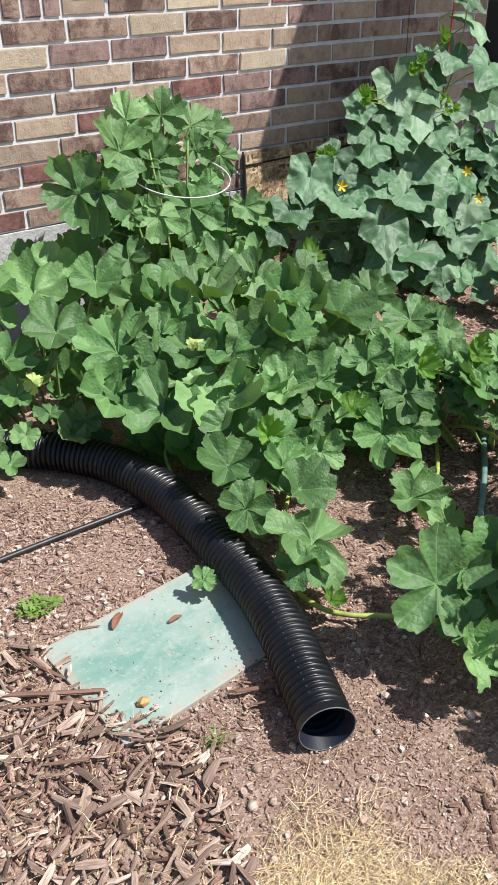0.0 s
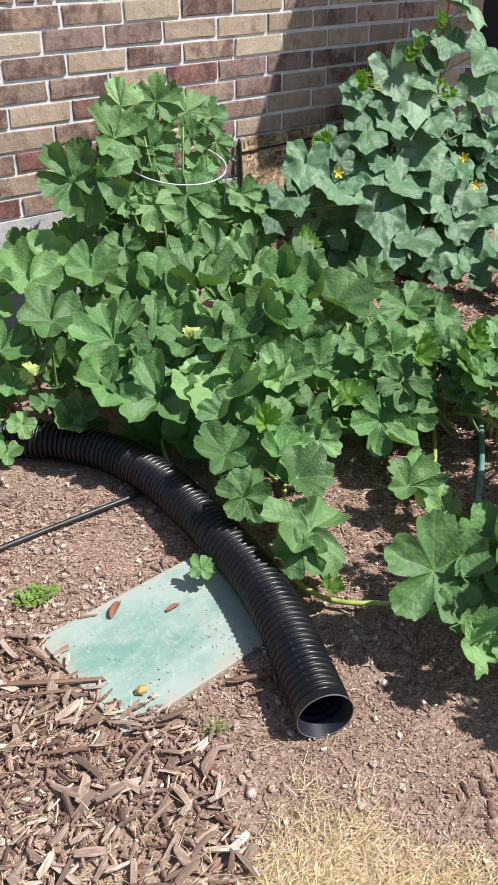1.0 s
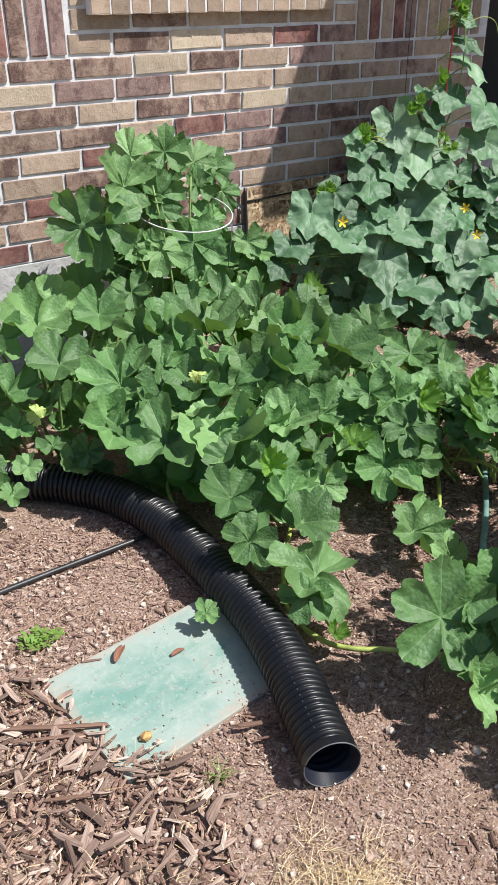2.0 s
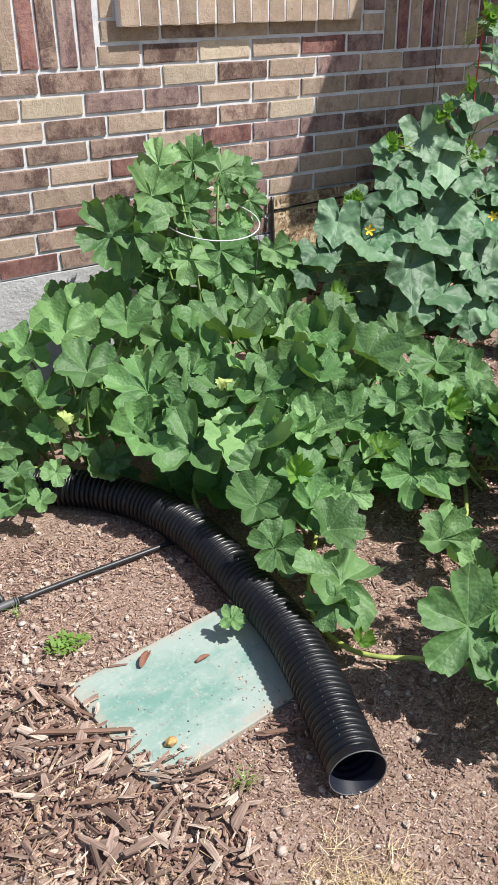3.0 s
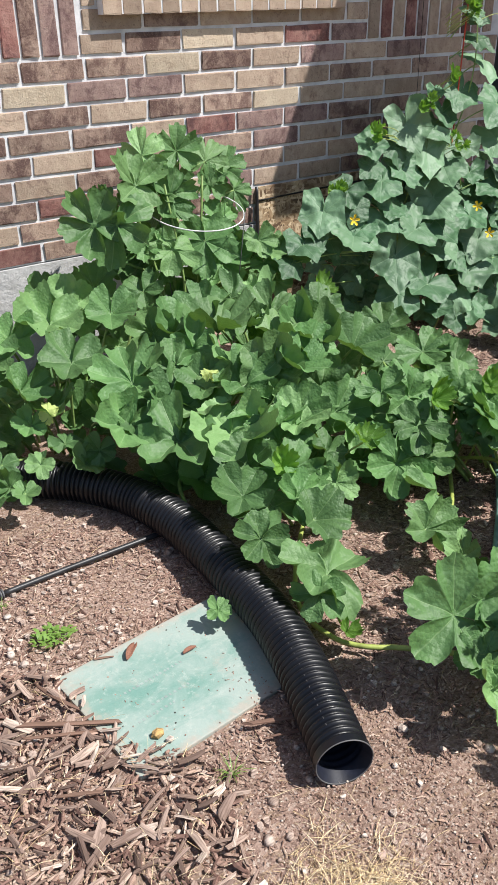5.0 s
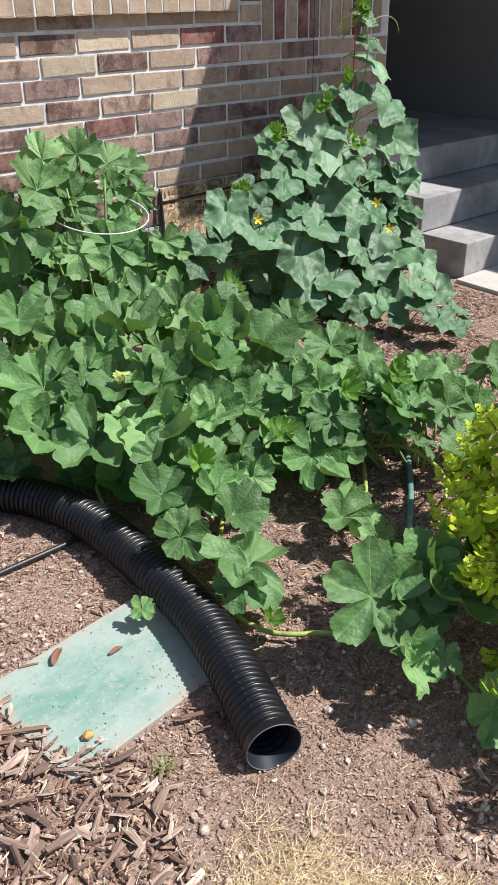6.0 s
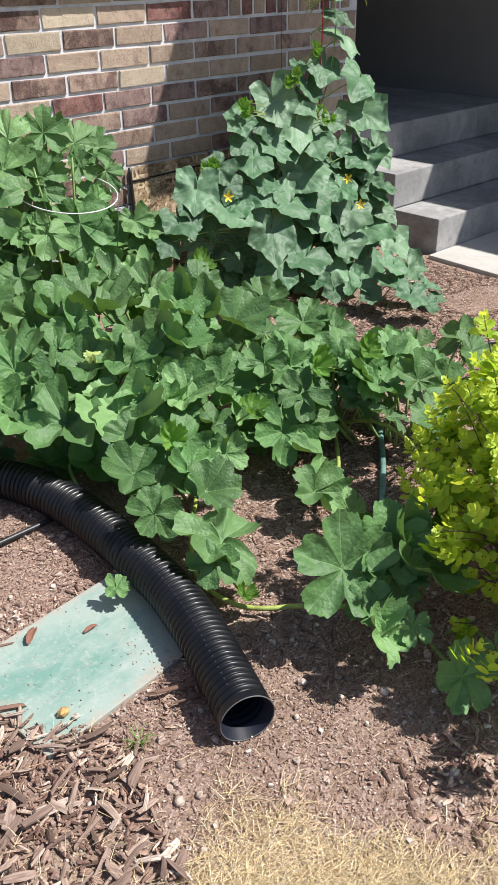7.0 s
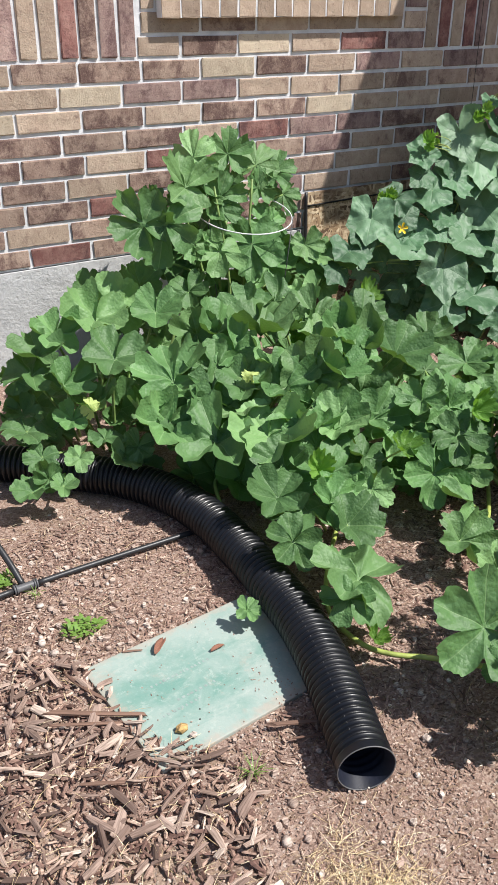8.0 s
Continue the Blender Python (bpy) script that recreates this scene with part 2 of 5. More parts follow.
M_BRICK = {
    "tan": brick_material("brick_tan", (0.45, 0.352, 0.270), (0.365, 0.272, 0.208), (0.20, 0.130, 0.108), 0.03),
    "brown": brick_material("brick_brown", (0.40, 0.298, 0.236), (0.305, 0.214, 0.168), (0.135, 0.080, 0.070), 0.09),
    "dark": brick_material("brick_dark", (0.37, 0.270, 0.216), (0.268, 0.180, 0.144), (0.105, 0.060, 0.054), 0.13),
    "plum": brick_material("brick_plum", (0.385, 0.275, 0.240), (0.285, 0.188, 0.170), (0.145, 0.085, 0.085), 0.10),
    "red": brick_material("brick_red", (0.31, 0.172, 0.146), (0.205, 0.090, 0.080), (0.105, 0.052, 0.052), 0.09),
    "cream": brick_material("brick_cream", (0.57, 0.480, 0.365), (0.49, 0.395, 0.295), (0.33, 0.235, 0.185), 0.0),
    "sill": brick_material("brick_sill", (0.42, 0.325, 0.250), (0.36, 0.270, 0.205), (0.24, 0.165, 0.128), 0.0),
}
M_MORTAR = mortar_material()
M_FOUND = concrete_material("foundation_parging", (0.52, 0.52, 0.52), 70.0, 0.9)
M_STEP = step_material()
M_PATH = concrete_material("path_concrete", (0.52, 0.495, 0.46), 150.0, 0.3)
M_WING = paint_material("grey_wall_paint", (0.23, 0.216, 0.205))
M_ROOF = paint_material("eave_paint", (0.21, 0.198, 0.188))
M_OSB = osb_material()
M_SOIL = soil_material()
M_CHIP = chip_material("bark_chip", [(0.0, (0.103, 0.057, 0.046)), (0.25, (0.207, 0.121, 0.098)), (0.5, (0.330, 0.210, 0.166)), (0.82, (0.510, 0.360, 0.278)), (1.0, (0.72, 0.57, 0.46))])
M_WOOD = chip_material("weathered_wood_chip", [(0.0, (0.110, 0.074, 0.062)), (0.28, (0.215, 0.148, 0.120)), (0.6, (0.335, 0.240, 0.196)), (0.85, (0.520, 0.395, 0.322)), (1.0, (0.72, 0.615, 0.520))], 0.9, (1.3, 14, 14))
M_BARK = chip_material("split_bark", [(0.0, (0.17, 0.10, 0.075)), (1.0, (0.27, 0.165, 0.12))], 0.9, (1.0, 22, 22))
M_LITTER = chip_material("fine_litter", [(0.0, (0.102, 0.060, 0.044)), (0.3, (0.264, 0.156, 0.114)), (0.65, (0.480, 0.330, 0.252)), (1.0, (0.744, 0.576, 0.456))])
M_FLAKE = chip_material("pale_flake", [(0.0, (0.38, 0.27, 0.22)), (0.5, (0.55, 0.43, 0.36)), (1.0, (0.72, 0.62, 0.54))], 0.85)
M_CRUMB = chip_material("soil_crumb", [(0.0, (0.195, 0.120, 0.090)), (0.4, (0.390, 0.247, 0.195)), (0.8, (0.555, 0.375, 0.300)), (1.0, (0.780, 0.615, 0.510))], 0.95)
M_OCHRE = chip_material("ochre_stone", [(0.0, (0.52, 0.33, 0.12)), (1.0, (0.58, 0.38, 0.16))], 0.8)
M_STONE = chip_material("pebble", [(0.0, (0.32, 0.235, 0.19)), (0.5, (0.48, 0.37, 0.31)), (1.0, (0.68, 0.60, 0.53))], 0.8)
M_STRAW = chip_material("dry_grass", [(0.0, (0.62, 0.44, 0.23)), (0.5, (0.80, 0.63, 0.37)), (1.0, (0.90, 0.78, 0.55))], 0.7)
M_PIPE = pipe_material()
# blue lift in the lining's black imitates sky reflected inside the pipe
M_LINER = plain_material("sky_tinted_pipe_lining", (0.012, 0.0145, 0.026), 0.55, spread=0.4, spec=0.3)
M_LID = lid_material()
M_EMBOSS = plain_material("worn_raised_plastic", (0.27, 0.33, 0.31), 0.6)
M_PRINT = plain_material("printed_mark", (0.11, 0.11, 0.115), 0.6)
M_TUBE = plain_material("drip_tube", (0.022, 0.022, 0.024), 0.42, spread=0.4)
M_FITTING = plain_material("grey_fitting", (0.10, 0.10, 0.105), 0.5)
M_HOSE = plain_material("dusty_green_hose", (0.13, 0.25, 0.22), 0.55)
M_WIRE = plain_material("white_wire", (0.72, 0.73, 0.72), 0.4)
M_STRING = plain_material("red_string", (0.45, 0.06, 0.035), 0.8)
M_DARKLINE = plain_material("dark_line", (0.02, 0.018, 0.016), 0.9)
M_STALK = plain_material("green_stalk", (0.20, 0.30, 0.09), 0.55, spread=0.35)
M_VINE = plain_material("pale_vine", (0.34, 0.40, 0.10), 0.5, spread=0.3)
M_SQUASH = leaf_material("squash_leaf", (0.048, 0.117, 0.039), (0.122, 0.246, 0.082), (0.228, 0.378, 0.150), (0.28, 0.41, 0.19), 5.0, 0.15, 0.54)
M_YOUNG = leaf_material("young_squash_leaf", (0.10, 0.22, 0.035), (0.13, 0.27, 0.045), (0.18, 0.33, 0.06), (0.24, 0.38, 0.12), 5.0, 0.3)
M_YELLOW = leaf_material("yellowed_leaf", (0.42, 0.52, 0.18), (0.50, 0.60, 0.22), (0.58, 0.66, 0.30), (0.6, 0.6, 0.3), 5.0, 0.4)
M_CUKE = leaf_material("cucumber_leaf", (0.042, 0.106, 0.050), (0.096, 0.200, 0.100), (0.225, 0.350, 0.215), (0.24, 0.35, 0.22), 5.0, 0.12, 0.52, 0.5)
M_GOLD = leaf_material("golden_leaf", (0.40, 0.60, 0.06), (0.55, 0.73, 0.10), (0.70, 0.83, 0.20), (0.6, 0.68, 0.15), 1.0, 0.5, 0.5, 0.2)
M_GOLDGREEN = leaf_material("green_shrub_leaf", (0.16, 0.28, 0.03), (0.26, 0.42, 0.035), (0.38, 0.54, 0.05), (0.3, 0.4, 0.08), 1.0, 0.42, 0.5, 0.2)
M_FLOWER = plain_material("yellow_petal", (0.80, 0.55, 0.01), 0.6, spread=0.1)
M_TWIG = plain_material("shrub_twig", (0.14, 0.10, 0.06), 0.8)
M_DRY = plain_material("dry_leaf", (0.21, 0.095, 0.062), 0.85, spread=0.5)
M_WEED = leaf_material("weed_leaf", (0.10, 0.20, 0.035), (0.15, 0.27, 0.05), (0.20, 0.32, 0.07), (0.25, 0.4, 0.1), 1.0, 0.3)


# ---- building helpers ----
def seat(ob):
    """Where a thing or part stands in the world."""
    m = ob.matrix_basis
    return seat(ob.parent) @ ob.matrix_parent_inverse @ m if ob.parent else m


def hang(ob, parent):
    """Makes ob a part of parent without moving it."""
    ob.parent = parent
    ob.matrix_parent_inverse = seat(parent).inverted()
    return ob


def mesh(name, verts, faces, material, smooth=False):
    me = bpy.data.meshes.new(name)
    me.from_pydata([tuple(v) for v in verts], [], faces)
    me.materials.append(material)
    if smooth:
        me.polygons.foreach_set("use_smooth", [True] * len(me.polygons))
    me.update()
    return me


def part(name, bm, material, parent, label="", smooth=False, kind=""):
    """Links a bmesh, or a ready mesh, as one part under a thing."""
    if isinstance(bm, bmesh.types.BMesh):
        me = bpy.data.meshes.new(name)
        bm.to_mesh(me)
        bm.free()
        me.materials.append(material)
        if smooth:
            me.polygons.foreach_set("use_smooth", [True] * len(me.polygons))
    else:
        me = bm
    ob = new(name, me)
    if parent:
        hang(ob, parent)
    return tagged(ob, label, kind=kind)


def thing(name, place, label, category, group="", kind=""):
    ob = new(name)
    ob.empty_display_size = 0.05
    ob.location = place
    return tagged(ob, label, category, group, kind)


def box(bm, lo, hi, bevel=0.0):
    lo, hi = Vector(lo), Vector(hi)
    made = bmesh.ops.create_cube(bm, size=1.0, matrix=Matrix.Translation((lo + hi) / 2) @ Matrix.Diagonal((*(hi - lo), 1)))
    if bevel:
        edges = list({e for v in made["verts"] for e in v.link_edges})
        bmesh.ops.bevel(bm, geom=edges, offset=bevel, segments=2, affect="EDGES", profile=0.6)
    return bm


def boxed(lo, hi, bevel=0.0):
    return box(bmesh.new(), lo, hi, bevel)


def spline(points, count):
    """Points evenly along a smooth curve through the given ones."""
    pts = [Vector(p) for p in points]
    dense = []
    for i in range(len(pts) - 1):
        p0, p1, p2, p3 = pts[max(i - 1, 0)], pts[i], pts[i + 1], pts[min(i + 2, len(pts) - 1)]
        for k in range(12):
            t = k / 12
            dense.append(0.5 * ((2 * p1) + (p2 - p0) * t + (2 * p0 - 5 * p1 + 4 * p2 - p3) * t * t + (3 * p1 - p0 - 3 * p2 + p3) * t ** 3))
    dense.append(pts[-1])
    run = [0.0]
    for a, b in zip(dense, dense[1:]):
        run.append(run[-1] + (b - a).length)
    out, j = [], 0
    for k in range(count):
        s = run[-1] * k / (count - 1)
        while j < len(run) - 2 and run[j + 1] < s:
            j += 1
        f = (s - run[j]) / max(run[j + 1] - run[j], 1e-9)
        out.append(dense[j].lerp(dense[j + 1], min(max(f, 0), 1)))
    return out, run[-1]


def tube(points, radii, sides=8, closed=True):
    """Vertices and faces of a tube along points, with a radius for each."""
    verts, faces, n = [], [], len(points)
    up = Vector((0.03, 0.02, 1))
    for i, p in enumerate(points):
        way = (points[min(i + 1, n - 1)] - points[max(i - 1, 0)]).normalized()
        side = way.cross(up)
        if side.length < 0.2:
            side = way.cross(Vector((1, 0.1, 0)))
        side.normalize()
        top = side.cross(way)
        for k in range(sides):
            a = 2 * math.pi * k / sides
            verts.append(p + (side * math.cos(a) + top * math.sin(a)) * radii[i])
    for i in range(n - 1):
        for k in range(sides):
            a, b = i * sides + k, i * sides + (k + 1) % sides
            faces.append((a, b, b + sides, a + sides))
    if closed:
        faces.append(tuple(range(sides))[::-1])
        faces.append(tuple(range((n - 1) * sides, n * sides)))
    return verts, faces


def rod(name, points, radius, material, parent, label="", sides=8, count=None, taper=1.0):
    pts, _ = spline(points, count or max(4, 6 * len(points)))
    radii = [radius * (1 + (taper - 1) * i / (len(pts) - 1)) for i in range(len(pts))]
    verts, faces = tube(pts, radii, sides)
    return part(name, mesh(name, verts, faces, material, True), None, parent, label)


# ---- ground ----
def steps_of(lo, hi, near_lo, near_hi, fine):
    """Grid lines that are close together near the bed and wide apart far off."""
    xs = list(np.arange(near_lo, near_hi, fine))
    gap, x = fine, near_lo
    while x > lo:
        gap *= 1.6
        x -= gap
        xs.append(x)
    gap, x = fine, xs[0] + fine * round((near_hi - near_lo) / fine)
    while x < hi:
        xs.append(x)
        gap *= 1.6
        x += gap
    return sorted(xs)


def ground_height(x, y):
    near = math.exp(-((x + 0.3) ** 2 + (y + 1.6) ** 2) / 9.0)
    rough = noise.noise(Vector((x * 2.1, y * 2.1, 3.0))) * 0.010 + noise.noise(Vector((x * 9, y * 9, 7.0))) * 0.006
    rough += noise.noise(Vector((x * 30, y * 30, 1.0))) * 0.0025
    return rough * near - 0.004


def ground():
    xs, ys = steps_of(-300, 300, -2.0, 2.4, 0.03), steps_of(-300, 300, -3.3, 0.1, 0.03)
    verts = [(x, y, ground_height(x, y)) for y in ys for x in xs]
    w = len(xs)
    faces = [(j * w + i, j * w + i + 1, (j + 1) * w + i + 1, (j + 1) * w + i) for j in range(len(ys) - 1) for i in range(w - 1)]
    ob = new("ground", mesh("ground", verts, faces, M_SOIL, True))
    return tagged(ob, "dry brown garden soil littered with bark, bleached lawn beyond", "ground", kind="structure")


ground()

# ---- house ----
PITCH, COURSE, JOINT = 0.254, 0.0813, 0.0150
BED = 1.100                      # the bed joint under the course below the upright bricks
CORNER = 2.29                    # where the brick wall ends at the porch
FOOT = BED - 8 * COURSE          # top of the foundation
SILL_X = (0.068, 1.232)
SILL_Z = 1.318


def brick_mesh(name, w, h, material, rng, depth=0.03):
    """A brick with rounded, slightly uneven edges; its face lies in y = 0 and its middle at the origin."""
    bm = boxed((-w / 2, 0.0, -h / 2), (w / 2, depth, h / 2))
    edges = [e for e in bm.edges if min(v.co.y for v in e.verts) < 0.001]
    bmesh.ops.bevel(bm, geom=edges, offset=0.0032, segments=2, affect="EDGES", profile=0.5)
    for v in bm.verts:
        if v.co.y < 0.01:
            v.co += Vector((rng.uniform(-1, 1) * 0.0034, rng.uniform(0, 1) * 0.0020, rng.uniform(-1, 1) * 0.0030))
    me = bpy.data.meshes.new(name)
    bm.to_mesh(me)
    bm.free()
    me.materials.append(material)
    return me


# bricks whose colour stands out: course below the upright bricks counted downwards, brick counted from the joint at x = 0
ODD = {(1, -2): "brown", (1, -1): "dark", (1, 0): "brown", (1, 1): "cream", (1, 2): "dark", (1, 3): "tan", (2, -2): "tan", (2, -1): "cream", (2, 0): "plum",
       (2, 1): "plum", (2, 2): "tan", (2, 3): "tan", (2, 4): "tan", (3, -3): "cream", (3, -2): "tan", (3, -1): "dark", (3, 0): "tan", (3, 1): "dark",
       (3, 2): "brown", (3, 3): "cream", (3, 4): "tan", (3, 5): "tan", (4, -2): "dark", (4, -1): "brown", (4, 0): "dark", (4, 1): "tan", (4, 2): "red",
       (4, 3): "plum", (4, 4): "plum", (4, 5): "dark", (4, 6): "brown", (5, -3): "dark", (5, -2): "dark", (5, -1): "tan", (5, 0): "red", (5, 2): "brown",
       (5, 3): "plum", (6, -2): "dark", (6, -1): "tan", (6, 0): "dark", (6, 2): "dark", (6, 4): "tan", (7, -3): "brown", (7, -2): "dark", (7, -1): "red",
       (8, -2): "tan", (8, -1): "brown", (9, -3): "brown", (9, -2): "red", (9, -1): "brown", (0, 0): "tan", (0, 1): "dark", (0, 2): "cream", (0, 3): "tan",
       (0, 4): "red", (-1, 0): "tan", (-1, 1): "brown", (-1, 2): "tan"}


def brick_wall():
    rng = random.Random(4)
    bm = bmesh.new()
    box(bm, (-7, 0.0070, FOOT), (CORNER, 0.22, 3.0))
    box(bm, (CORNER - 0.215, 0.22, FOOT), (CORNER, 2.2, 3.0))
    wall = part("wall_north", bm, M_MORTAR, None)
    tagged(wall, "house wall of mottled tan and red bricks with pale mortar", "wall", kind="structure")
    kinds = ["tan", "tan", "brown", "dark", "tan", "plum", "brown", "tan", "dark", "cream"]
    cache = {}

    def shape(w, h, tone):
        key = (round(w, 3), round(h, 3), tone)
        pool = cache.setdefault(key, [])
        if len(pool) < 3:
            pool.append(brick_mesh("brick", w, h, M_BRICK[tone], rng))
            return pool[-1]
        return rng.choice(pool)

    rest = {tone: ([], []) for tone in M_BRICK}

    def lay(x0, x1, z0, z1, tone, proud=0.0):
        x, z = (x0 + x1) / 2, (z0 + z1) / 2
        w, h = x1 - x0 - JOINT, z1 - z0 - JOINT
        turn = pose(x + rng.uniform(-1, 1) * 0.0015, rng.uniform(-0.002, 0.0005) - proud, z + rng.uniform(-1, 1) * 0.0012, rng.uniform(-0.5, 0.5), rng.uniform(-0.35, 0.35), rng.uniform(-0.3, 0.3))
        if x1 > -1.25 and z1 < 1.6:
            ob = part("brick", shape(w, h, tone), None, None)
            ob.matrix_basis = turn
            hang(ob, wall)
        else:
            verts, faces = rest[tone]
            n = len(verts)
            for dy in (0.0, 0.02):
                for dx, dz in ((-1, -1), (1, -1), (1, 1), (-1, 1)):
                    verts.append(turn @ Vector((dx * w / 2, dy, dz * h / 2)))
            faces += [(n, n + 1, n + 2, n + 3), (n + 1, n, n + 4, n + 5), (n + 2, n + 1, n + 5, n + 6), (n + 3, n + 2, n + 6, n + 7), (n, n + 3, n + 7, n + 4)]

    def course(z0, first, last, shift, row):
        n = math.floor((first - shift) / PITCH) - 1
        while n * PITCH + shift < last:
            a, b = max(n * PITCH + shift, first), min((n + 1) * PITCH + shift, last)
            if b - a > 0.03:
                tone = ODD.get((row, n)) or rng.choice(kinds)
                lay(a, b, z0, z0 + COURSE, tone)
            n += 1

    for row in range(1, 10):                                   # stretcher courses, every other one set back a third
        course(BED - (row - 1) * COURSE, -7, CORNER, 0.0 if row % 2 else -PITCH / 3, row)
    top = BED + COURSE
    left_end, right_start = -0.014, 1.402
    for row, z in ((0, top), (-1, top + COURSE)):             # between the upright bricks, below the sill
        course(z, left_end, right_start, -PITCH / 3 if row == 0 else 0.0, row)
    for z in (top, top + PITCH):                              # upright bricks on both sides of the window
        x = left_end
        for tone in ("plum", "plum", "dark", "red", "tan", "tan", "plum"):
            lay(x - COURSE * 0.93, x, z, z + PITCH, tone)
            x -= COURSE * 0.93
        while x > -7:
            lay(x - COURSE * 0.93, x, z, z + PITCH, rng.choice(["tan", "red", "plum", "tan", "brown"]))
            x -= COURSE * 0.93
        x = right_start
        while x + COURSE * 0.93 < CORNER:
            lay(x, x + COURSE * 0.93, z, z + PITCH, rng.choice(["tan", "red", "plum", "brown"]))
            x += COURSE * 0.93
    for row in range(-2, -7, -1):                             # short courses between the upright bricks and the window
        z = top - (row + 0) * COURSE
        course(z, left_end, SILL_X[0], 0.0, row)
        course(z, SILL_X[1], right_start, 0.0, row)
    lift = top + 2 * PITCH
    row = 20
    while lift < 2.9:
        course(lift, -7, CORNER, 0.0 if row % 2 else -PITCH / 3, row)
        lift, row = lift + COURSE, row + 1
    for tone, (verts, faces) in rest.items():
        if verts:
            part("far_bricks", mesh("far_bricks", verts, faces, M_BRICK[tone]), None, wall, kind="stuff")

    sill = thing("window_sill", ((SILL_X[0] + SILL_X[1]) / 2, 0, SILL_Z), "projecting window sill of tan bricks set on edge", "window sill", kind="structure")
    core = boxed((SILL_X[0] + 0.003, -0.0405, SILL_Z + 0.0006), (SILL_X[1] - 0.003, 0.003, SILL_Z + 0.110))
    part("mortar_bed", core, M_MORTAR, sill)
    count = round((SILL_X[1] - SILL_X[0]) / COURSE)
    wide = (SILL_X[1] - SILL_X[0]) / count
    shapes = [brick_mesh("sill_brick", wide - 0.008, 0.115, M_BRICK["sill"], rng, 0.06) for _ in range(4)]
    for k in range(count):
        ob = part("sill_brick", rng.choice(shapes), None, None)
        ob.matrix_basis = pose(SILL_X[0] + (k + 0.5) * wide, -0.0440 + rng.uniform(-0.0006, 0.0006), SILL_Z + 0.0575, 0, 0, 0)
        hang(ob, sill)


def foundation():
    bm = bmesh.new()
    box(bm, (-7, -0.004, -0.3), (CORNER - 0.002, 0.2, FOOT - 0.004))
    ob = part("foundation", bm, M_FOUND, None)
    tagged(ob, "rough grey concrete foundation under the brick wall", "foundation", kind="structure")


def porch():
    stairs = thing("porch_steps", (2.32, -0.605, 0), "three grey concrete entrance steps beside the house corner", "steps")
    for k, (y, z) in enumerate(((-0.605, 0.19), (-0.295, 0.38), (0.0, 0.57))):
        back = 2.0 if k == 2 else y + 0.312
        lo = -0.2 if k == 0 else z - 0.188
        bm = boxed((2.32, y, lo), (3.915, back, z), 0.007)
        part("landing" if k == 2 else "step", bm, M_STEP, stairs)
        if k < 2:
            bm = boxed((2.325, y + 0.305, -0.1), (3.91, 1.99, z - 0.002))
            part("core", bm, M_STEP, stairs)
    walk_slab = boxed((2.245, -4.5, -0.1), (3.915, -0.610, 0.016), 0.006)
    for v in walk_slab.verts:
        v.co.x -= 0.0 if v.co.x > 3 else max(0.0, (-0.61 - v.co.y)) * 0.05
    tagged(part("pavement", walk_slab, M_PATH, None), "pale concrete garden path at the foot of the steps", "path", kind="structure")
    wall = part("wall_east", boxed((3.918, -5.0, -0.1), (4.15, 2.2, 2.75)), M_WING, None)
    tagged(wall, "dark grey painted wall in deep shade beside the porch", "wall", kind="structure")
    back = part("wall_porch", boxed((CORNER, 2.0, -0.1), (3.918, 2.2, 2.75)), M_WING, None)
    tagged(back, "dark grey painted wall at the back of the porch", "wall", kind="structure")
    slab = boxed((1.605, -1.10, 2.60), (3.745, 2.3, 2.75))
    for v in slab.verts:
        if v.co.x < 2:
            v.co.x -= 0.22 * min(v.co.y, 0.0)
    roof = part("ceiling_porch", slab, M_ROOF, None)
    tagged(roof, "painted soffit over the porch", "ceiling", kind="structure")
    eave = part("ceiling_wing", boxed((3.75, -5.2, 2.60), (5.5, 2.3, 2.75)), M_ROOF, None)
    tagged(eave, "painted soffit of the wing beside the porch", "ceiling", kind="structure")


brick_wall()
foundation()
porch()


# ---- board, pipe, lid, tubes ----
def strand_board():
    board = thing("strand_board", (1.35, -0.05, 0), "weathered strand board leaning against the brick wall", "board")
    bm = boxed((0.775, -0.012, 0.0), (1.95, 0.0, 0.612), 0.0015)
    bmesh.ops.rotate(bm, verts=bm.verts, cent=(0, 0, 0.612), matrix=Matrix.Rotation(radians(-3.2), 3, "X"))
    bmesh.ops.translate(bm, verts=bm.verts, vec=(0, -0.006, 0))
    part("panel", bm, M_OSB, board)
    # black rod added to draw the dark edge at the board's left end
    rod("edge_cable", [(0.764, -0.022, 0.615), (0.762, -0.030, 0.42), (0.755, -0.045, 0.15), (0.75, -0.05, 0.01)], 0.0075, M_TUBE, board, "black line down its left edge", 8)
    # dark rods draw the board's lines, the upper a wire with its groove's shadow
    rod("cord", [(0.772, -0.0255, 0.555), (1.1, -0.0245, 0.563), (1.5, -0.024, 0.568), (1.95, -0.0235, 0.572)], 0.004, M_DARKLINE, board, "dark line across the board", 6)
    rod("cord", [(0.772, -0.0405, 0.30), (1.2, -0.040, 0.31), (1.95, -0.039, 0.325)], 0.003, M_DARKLINE, board, "dark line across the board", 6)


